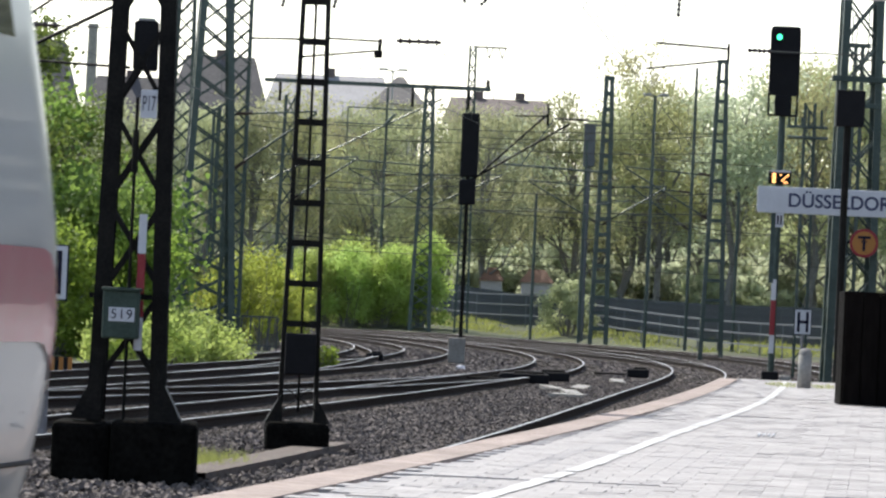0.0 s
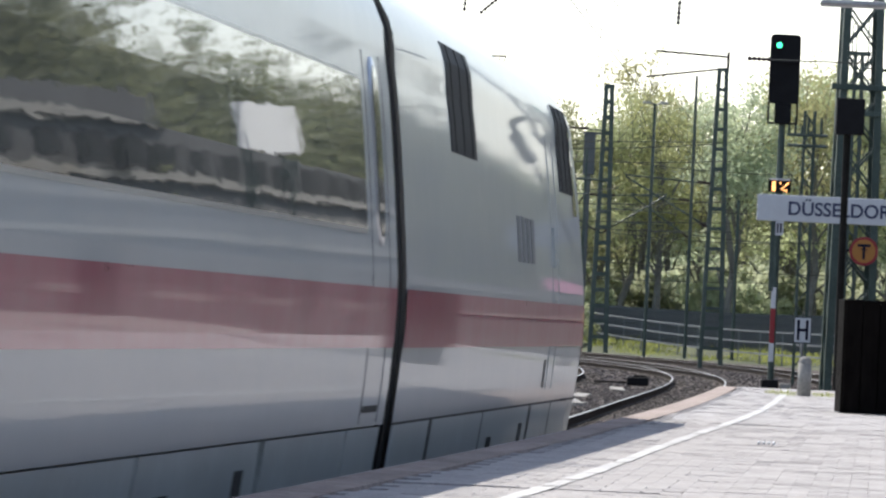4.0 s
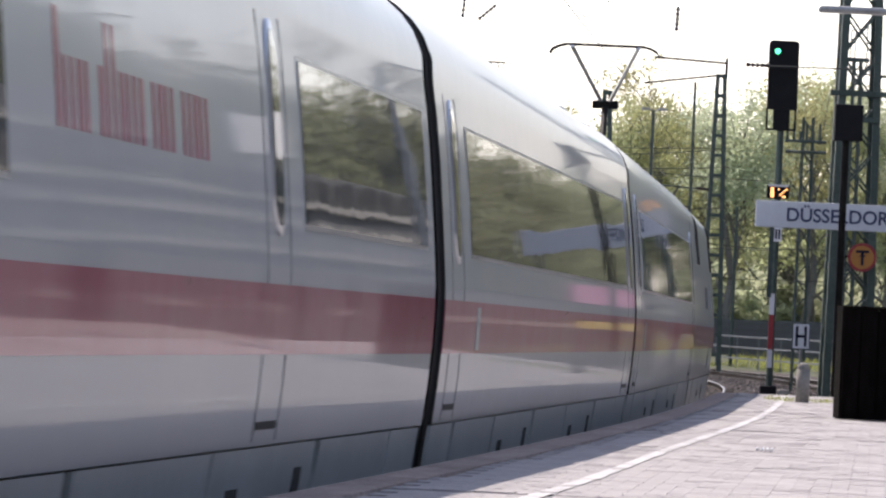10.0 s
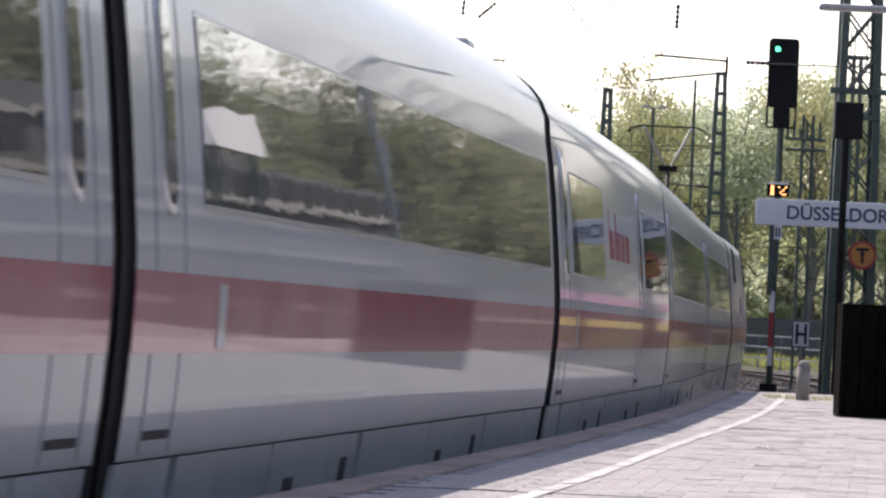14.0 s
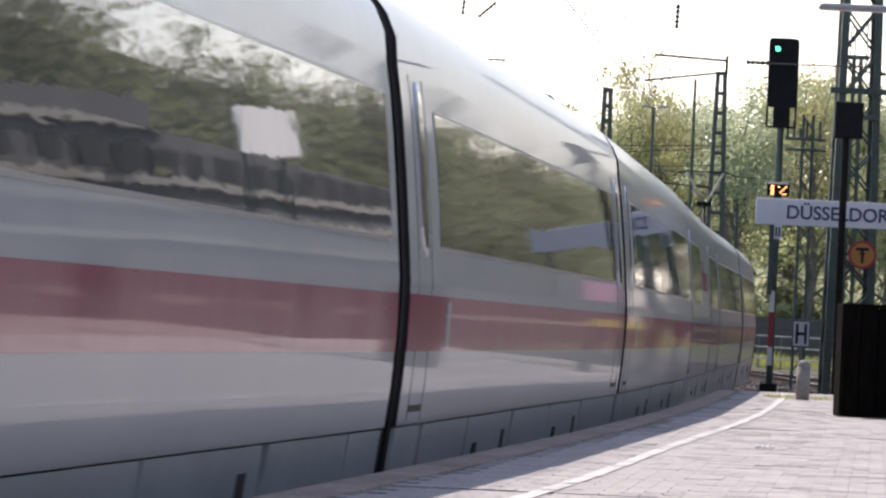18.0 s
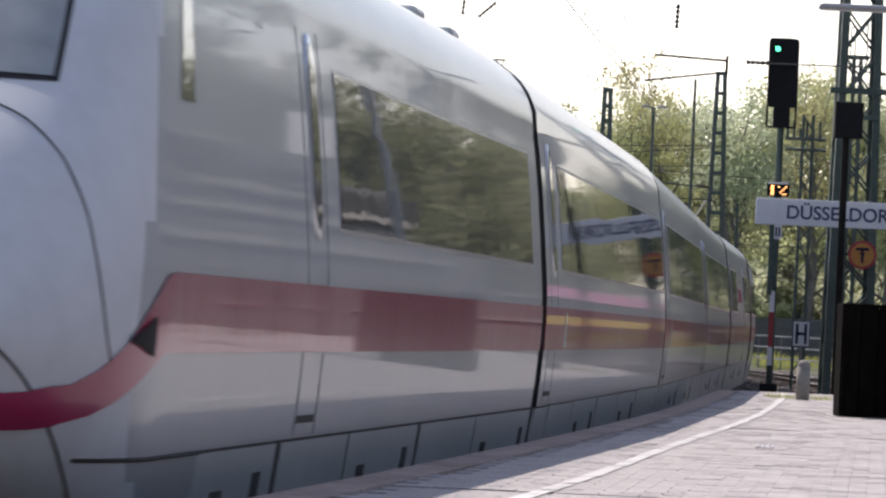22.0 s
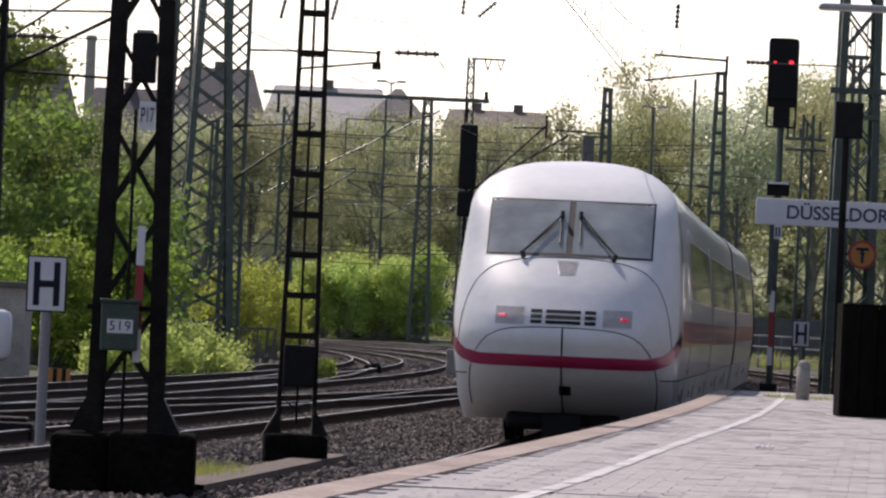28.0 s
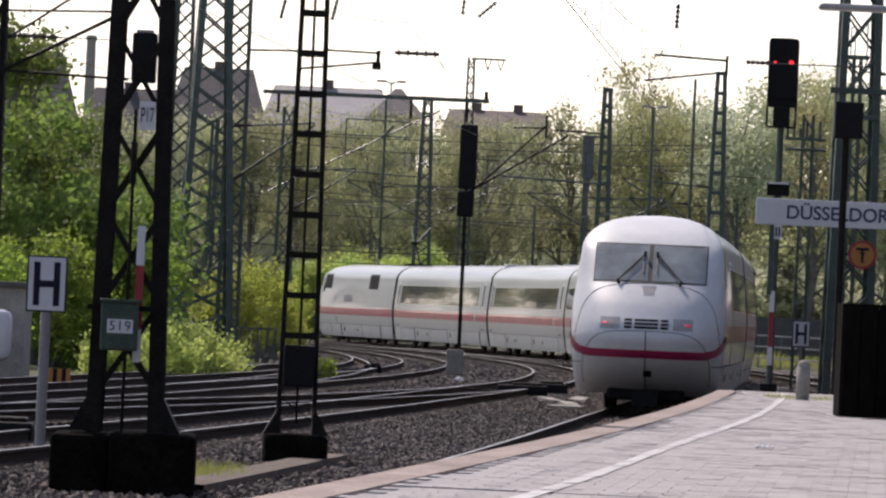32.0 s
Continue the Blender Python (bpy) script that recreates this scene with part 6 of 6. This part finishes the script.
def hedges():
    """Shrubs by the line: bright ones far off, darker and taller ones near the left."""
    rng = random.Random(8)

    def more(ob, spots, z):
        for x, y in spots:
            c = copy_thing(ob, Matrix.Translation((x, y, z)) @ Matrix.Rotation(rng.random() * 6.28, 4, "Z"))
            k = rng.uniform(0.78, 1.1)
            c.scale = (k, k, k)
    bright = shrub(31, 1.5, 6.0, 13000, 0.12, M_LEAF_BRIGHT, "bright green leafy shrub in the sun", Matrix.Translation((-4.6, 352, 0.7)))
    more(bright, [(-7.6 + i * 0.62, 350 + rng.uniform(-4, 6)) for i in range(11)], 0.6)
    dark = shrub(32, 2.4, 7.2, 15000, 0.15, M_LEAF_NEAR, "tall green shrub beside the tracks", Matrix.Translation((-11.0, 168, 0.1)), "tall shrubs")
    more(dark, [(-13.4, 168), (-10.4, 178), (-12.4, 190), (-15.0, 176), (-12.0, 228)], 0.1)
    mid = shrub(37, 1.7, 4.6, 10000, 0.13, M_LEAF_FRESH, "fresh green shrub with upright shoots", Matrix.Translation((-8.9, 168, 0.1)), "tall shrubs")
    more(mid, [(-10.0, 164), (-11.6, 160), (-6.9, 236)], 0.1)
    low = shrub(33, 1.35, 1.25, 8000, 0.085, M_LEAF_BRIGHT, "low green bramble beside the rails", Matrix.Translation((-7.3, 158, -0.1)), "brambles")
    more(low, [(-6.5, 166), (-6.9, 170), (-8.6, 176), (-7.2, 182)], -0.2)
    yel = shrub(34, 1.2, 3.6, 6000, 0.10, M_LEAF_SHOOT, "yellowish young shrub with thin shoots", Matrix.Translation((-6.0, 214, 0.1)), "young shrubs")
    more(yel, [(-5.4, 222), (-6.6, 228), (-7.0, 210)], 0.1)
    under = shrub(36, 2.4, 4.8, 7500, 0.30, M_LEAF_HAZED_PALE, "dull green undergrowth below the trees", Matrix.Translation((0.0, 400, 1.0)), "undergrowth")
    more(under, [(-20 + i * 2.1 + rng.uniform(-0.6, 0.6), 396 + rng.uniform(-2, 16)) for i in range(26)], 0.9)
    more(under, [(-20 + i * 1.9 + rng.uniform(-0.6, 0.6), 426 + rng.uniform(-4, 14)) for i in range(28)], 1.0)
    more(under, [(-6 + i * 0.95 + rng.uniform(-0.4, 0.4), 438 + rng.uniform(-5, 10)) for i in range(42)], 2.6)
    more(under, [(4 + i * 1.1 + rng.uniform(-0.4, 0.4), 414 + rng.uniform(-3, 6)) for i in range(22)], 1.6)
    tall = shrub(39, 3.2, 9.5, 7000, 0.34, M_LEAF_HAZED_PALE, "tall thicket behind the trees", Matrix.Translation((1.0, 452, 1.4)), "undergrowth")
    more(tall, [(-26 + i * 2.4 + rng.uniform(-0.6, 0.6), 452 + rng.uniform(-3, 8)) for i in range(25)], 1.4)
    shrub(35, 1.5, 3.0, 5200, 0.13, M_LEAF_HAZED, "pale feathery bush on the bank", Matrix.Translation((6.7, 338, 0.7)))
    shrub(38, 0.32, 0.8, 700, 0.08, M_LEAF_FRESH, "small green weed bush beside the mast", Matrix.Translation((-3.0, 165, -0.1)))


hedges()


def grass():
    rng = random.Random(4)
    v, f = [], []

    def blade(x, y, z, h, w):
        a = rng.random() * 6.28
        dx, dy = math.cos(a) * w, math.sin(a) * w
        lx, ly = rng.gauss(0, 0.35) * h, rng.gauss(0, 0.35) * h
        k = len(v)
        v.extend([(x - dx, y - dy, z), (x + dx, y + dy, z), (x + lx, y + ly, z + h)])
        f.append((k, k + 1, k + 2))
    for i in range(20000):
        y = rng.uniform(240, 380)
        off = rng.uniform(12.6, 19)
        p = rail_point(y, off)
        if p.x > 26 or noise.noise((p.x * 0.35, p.y * 0.12, 3.0)) < -0.12:
            continue
        blade(p.x, p.y, terrain(p.x, p.y), rng.uniform(0.08, 0.26) * (2.2 if noise.noise((p.x * 0.9, p.y * 0.5, 8.0)) > 0.3 else 1.0), 0.03)
    for i in range(900):
        a, k = rng.random() * 6.28, rng.random() ** 0.5
        x, y = -2.3 + math.cos(a) * k * 0.38, 66.5 + math.sin(a) * k * 2.5
        blade(x, y, -0.2, rng.uniform(0.08, 0.24), 0.006)
    for i in range(500):
        blade(4.9 + rng.uniform(-0.5, 1.4), 84.5 + rng.uniform(-0.8, 3), P_TOP - 0.01, rng.uniform(0.02, 0.08), 0.006)
    tagged(raw_part("grass", v, f, M_GRASS), "rough bright grass on the bank and in the joints", "grass", kind="stuff")


grass()


# ---- fence, houses, chimney ----
# unseen walls and roof, added to block sky light behind the camera
hw = thing("station_hall", "plain dark walls added out of view to block sky light", "wall", Matrix(), "", "structure")
part("wall", box(B(), 0, -75, 7.0, 120, 0.6, 14.0), M_WALLDARK, hw)
part("side_wall", box(B(), 18, 10, 4.0, 0.5, 170, 9.0), M_WALLDARK, hw)
for k in range(22):
    part("pier", box(B(), 17.6, -70 + k * 7.3, 3.6, 0.4, 1.1 + 0.9 * (k % 3), 8.0), M_WALLDARK, hw)
part("blocking_roof", box(B(), 3.5, -32, 4.6, 10.5, 56, 0.25), M_WALLDARK, hw)
for k in range(4):
    part("column", box(B(), 3.5, -54 + k * 16, 2.6, 0.3, 0.3, 4.0), M_WALLDARK, hw)
# unseen wall, added for the dark building band mirrored in the coach windows
bw = thing("boundary_wall", "dark wall with ledges and windows, added out of view for reflections", "wall", Matrix(), "", "structure")
for y0, y1, top in ((-80, 60, 5.6), (60, 100, 6.8), (100, 116, 6.1), (116, 140, 5.9), (140, 150, 4.4), (150, 196, 3.4), (196, 240, 3.6), (240, 330, 3.4)):
    p, q = Vector((0.0688 * max(y0, 90) + 8.0 + (3 if y0 < 60 else 0), y0, top / 2 - 0.4)), Vector((0.0688 * max(y1, 90) + 8.0, y1, top / 2 - 0.4))
    part("wall", box(B(), 0, 0, 0, 0.4, (q - p).length, top + 0.8, Matrix.Translation((p + q) / 2) @ Matrix.Rotation(-math.atan2(q.x - p.x, q.y - p.y), 4, "Z")), M_WALLDARK, bw)
    for z in (1.3, 2.7, 4.2, 4.8, 5.25, 6.1):
        if z < top - 0.2:
            part("ledge", box(B(), -0.24, 0, z - top / 2 + 0.4, 0.1, (q - p).length, 0.13, Matrix.Translation((p + q) / 2) @ Matrix.Rotation(-math.atan2(q.x - p.x, q.y - p.y), 4, "Z")), M_CONCRETE, bw)
for k in range(24):
    y = 62 + k * 3.4
    part("window", box(B(), 0.0688 * max(y, 90) + 7.78, y, 5.55, 0.1, 1.7, 0.42), M_BLACK, bw)
for k in range(9):
    y = 64 + k * 9.7
    part("pier", box(B(), 0.0688 * max(y, 90) + 7.72, y, 1.4, 0.25, 2.4 + 1.8 * (k % 3), 3.6), M_WALLDARK, bw)

# white board added out of view to make the pale patch in the windows
dsg = thing("direction_sign", "long white board on two posts, added out of view for its reflection", "sign", pose(8.9, 80.0, P_TOP))
M_BOARD = mat("bright_white_enamel", (0.82, 0.82, 0.82), 0.4, 0, 0.04, 3)
part("board", box(B(), 0, 0, 4.2, 0.08, 3.4, 0.62, bevel=0.01), M_BOARD, dsg)
for k in (-1.2, 1.2):
    part("post", rod(B(), (0.1, k, 0), (0.1, k, 4.5), 0.05, 12), M_STEEL_GREEN, dsg)


def fence(x0, y0, x1, y1, n):
    t = thing("fence", "dark grey slatted fence on the bank", "fence", Matrix(), "fences")

    def at(k):
        x, y = x0 + (x1 - x0) * k, y0 + (y1 - y0) * k
        return Vector((x, y, terrain(x, y)))
    for i in range(n + 1):
        p = at(i / n)
        part("post", box(B(), p.x, p.y, p.z + 0.9, 0.1, 0.1, 1.9), M_STEEL_GREEN, t)
    for dz in (0.35, 1.0, 1.75):
        for i in range(n):
            part("rail", bar(B(), at(i / n) + Vector((0, -0.06, dz)), at((i + 1) / n) + Vector((0, -0.06, dz)), 0.05, 0.05), M_STEEL_GREEN, t)
    me = None
    m = n * 12
    for i in range(m):
        p = at((i + 0.5) / m)
        if me is None:
            bm = box(B(), 0, 0, 0, 0.17, 0.03, 1.75)
            me = bpy.data.meshes.new("slat")
            bm.to_mesh(me)
            bm.free()
            me.materials.append(M_FENCE)
        o = new("slat", me)
        o.parent, o.location = t, p + Vector((0, 0, 0.95))


fence(-1.0, 388, 19.5, 287, 24)


def house(x, y, w, d, wall, ridge, roof, label, chimneys=2, hip=0.12):
    t = thing("house", label, "house", pose(x, y, 0), "houses behind the trees")
    part("wall", box(B(), 0, 0, wall / 2, w, d, wall), M_WALL, t)
    bm = B()
    o = 0.5
    vs = [bm.verts.new(p) for p in ((-w / 2 - o, -d / 2 - o, wall), (w / 2 + o, -d / 2 - o, wall), (w / 2 + o, d / 2 + o, wall), (-w / 2 - o, d / 2 + o, wall), (-w / 2 + w * hip, 0, ridge), (w / 2 - w * hip, 0, ridge))]
    for q in ((0, 1, 5, 4), (1, 2, 5), (2, 3, 4, 5), (3, 0, 4), (3, 2, 1, 0)):
        bm.faces.new([vs[i] for i in q])
    r = part("roof", bm, roof, t)
    for i in range(chimneys):
        cx = -w / 2 + w * (i + 0.7) / (chimneys + 0.4)
        part("chimney", box(B(), cx, 0, ridge - 0.1, 0.7, 0.6, 1.2), M_ROOFRED, r)
    for fl in range(int(wall // 3.2)):
        for i in range(int(w // 2.6)):
            part("window", box(B(), -w / 2 + 1.3 + i * 2.6, -d / 2 - 0.01, 1.8 + fl * 3.2, 1.1, 0.08, 1.6), M_TRAINGLASS, t)
    return t


house(-18.0, 500, 7.0, 10, 15.6, 20.5, M_ROOF, "tall house with dark slate hipped roof", 1)
house(-25.2, 506, 7.0, 10, 14.0, 18.8, M_ROOF, "house with a dark pitched roof", 1)
house(-33.2, 500, 8.0, 10, 15.0, 21.2, M_ROOF, "house with a steep dark roof", 0)
house(-8.6, 455, 8.4, 10, 14.6, 17.8, M_ROOFPALE, "house with a pale metal roof", 1, 0.05)
house(-3.6, 449, 2.8, 6, 15.7, 17.7, M_ROOF, "house with a dark gabled roof", 0, 0.42)
house(3.6, 480, 7.4, 10, 15.6, 17.5, M_ROOFRED, "house with a reddish tiled roof", 2, 0.02)
M_ROOFORANGE = mat("orange_tile_roof", (0.22, 0.12, 0.08), 0.8, 0, 0.25, 1.5)
for x, w in ((2.95, 1.3), (5.7, 1.9)):
    hut = thing("garden_hut", "small hut with an orange tiled roof below the trees", "hut", pose(x, 390.5, 0.9), "garden huts")
    part("wall", box(B(), 0, 0, 1.3, w, 1.6, 2.6), M_WALL, hut)
    bm = B()
    vs = [bm.verts.new(p) for p in ((-w / 2 - 0.1, -1, 2.6), (w / 2 + 0.1, -1, 2.6), (w / 2 + 0.1, 1, 2.6), (-w / 2 - 0.1, 1, 2.6), (-w * 0.25, 0, 3.4), (w * 0.25, 0, 3.4))]
    for q in ((0, 1, 5, 4), (1, 2, 5), (2, 3, 4, 5), (3, 0, 4), (3, 2, 1, 0)):
        bm.faces.new([vs[i] for i in q])
    part("roof", bm, M_ROOFORANGE, hut)


def guard_rail(x0, y0, x1, y1, h):
    t = thing("guard_railing", "pale galvanised guard railing on the bank", "railing", Matrix(), "guard railings")
    n = max(2, round(math.hypot(x1 - x0, (y1 - y0) * 0.25) / 1.5))
    foot = [Vector((x0 + (x1 - x0) * i / n, y0 + (y1 - y0) * i / n, 0)) for i in range(n + 1)]
    for i, p in enumerate(foot):
        p.z = terrain(p.x, p.y)
        part("post", box(B(), p.x, p.y, p.z + h / 2 - 0.05, 0.07, 0.07, h + 0.1), M_GUARD, t)
        if i:
            for dz in (0.35 * h, 0.68 * h, h):
                part("rail", bar(B(), foot[i - 1] + Vector((0, 0, dz)), p + Vector((0, 0, dz)), 0.07, 0.07), M_GUARD, t)


guard_rail(-0.7, 371.0, 6.0, 352.0, 1.75)
guard_rail(6.4, 350.0, 17.5, 272.0, 1.55)

# long pink and yellow boards, added out of view to colour the coaches' reflections
hd = thing("hoarding", "pink and yellow boards added out of view for their reflections", "hoarding", Matrix())
M_PINK = mat("pink_board_paint", (0.75, 0.26, 0.44), 0.6, 0, 0.25, 0.5)
M_YELLOW = mat("yellow_board_paint", (0.52, 0.43, 0.10), 0.7, 0, 0.35, 0.5)
for k in range(22):
    ya, yb = 150 + k * 6.0, 155.9 + k * 6.0
    p, q = Vector((0.0693 * ya + 3.4, ya, 0)), Vector((0.0693 * yb + 3.4, yb, 0))
    m = Matrix.Translation((p + q) / 2) @ Matrix.Rotation(-math.atan2(q.x - p.x, q.y - p.y), 4, "Z")
    part("board", box(B(), 0, 0, 3.3, 0.05, 5.9, 0.5, m), M_PINK, hd, "pink board")
    part("board", box(B(), 0, 0, 1.55, 0.05, 5.9, 0.5, m), M_YELLOW, hd, "yellow board")
    part("post", box(B(), 0.06, 2.9, 1.6, 0.1, 0.1, 4.0, m), M_STEEL_DARK, hd)
ch = thing("factory_chimney", "tall slender pale factory chimney", "chimney", pose(-33.6, 600, 0))
part("shaft", rod(B(), (0, 0, 0), (0, 0, 26.8), 0.75, 20, 0.42), M_CONCRETE, ch)
part("rim", rod(B(), (0, 0, 26.3), (0, 0, 26.8), 0.5, 20), M_CONCRETE, ch)

# ---- what moves ----
def vehicle_pose(mid, half):
    """Pose of a vehicle whose middle is at that arc length and whose bogies are half apart from it."""
    a, b = at_arc(mid - half), at_arc(mid + half)
    d = (b - a).normalized()
    x = d.cross(Vector((0, 0, 1))).normalized()
    m = Matrix((x, d, x.cross(d))).transposed().to_4x4()
    m.translation = (a + b) / 2
    return m


RUN_T = [0.0, 1.0, 2.0, 3.1, 6.1, 8.9, 11.7, 14.5, 17.25, 19.95, 23.5, 25.0, 28.0, 30.0, 32.0]
RUN_S = [-175.05, -167.65, -159.5, -150.5, -124.05, -97.6, -71.1, -44.35, -17.75, 8.35, 43.0, 57.9, 86.9, 107.2, 127.3]


def run(t):
    """Arc length of the tail windscreen at time t: a smooth curve through the stations."""
    i = max(0, min(len(RUN_T) - 2, int(np.searchsorted(RUN_T, t)) - 1))

    def slope(k):
        a, b = max(0, k - 1), min(len(RUN_T) - 1, k + 1)
        return (RUN_S[b] - RUN_S[a]) / (RUN_T[b] - RUN_T[a])
    h = RUN_T[i + 1] - RUN_T[i]
    u = (t - RUN_T[i]) / h
    return ((2 * u ** 3 - 3 * u ** 2 + 1) * RUN_S[i] + (u ** 3 - 2 * u ** 2 + u) * h * slope(i)
            + (-2 * u ** 3 + 3 * u ** 2) * RUN_S[i + 1] + (u ** 3 - u ** 2) * h * slope(i + 1))


def motions():
    times = [i * 0.8 for i in range(41)]
    for ob, mid, half in TRAIN:
        walk(ob, [(t, vehicle_pose(run(t) + mid, half)) for t in times])
    for ob, a, b in LAMP_COVERS:
        walk(ob, [(0.0, a), (26.3, a), (26.5, b), (32.0, b)])


motions()
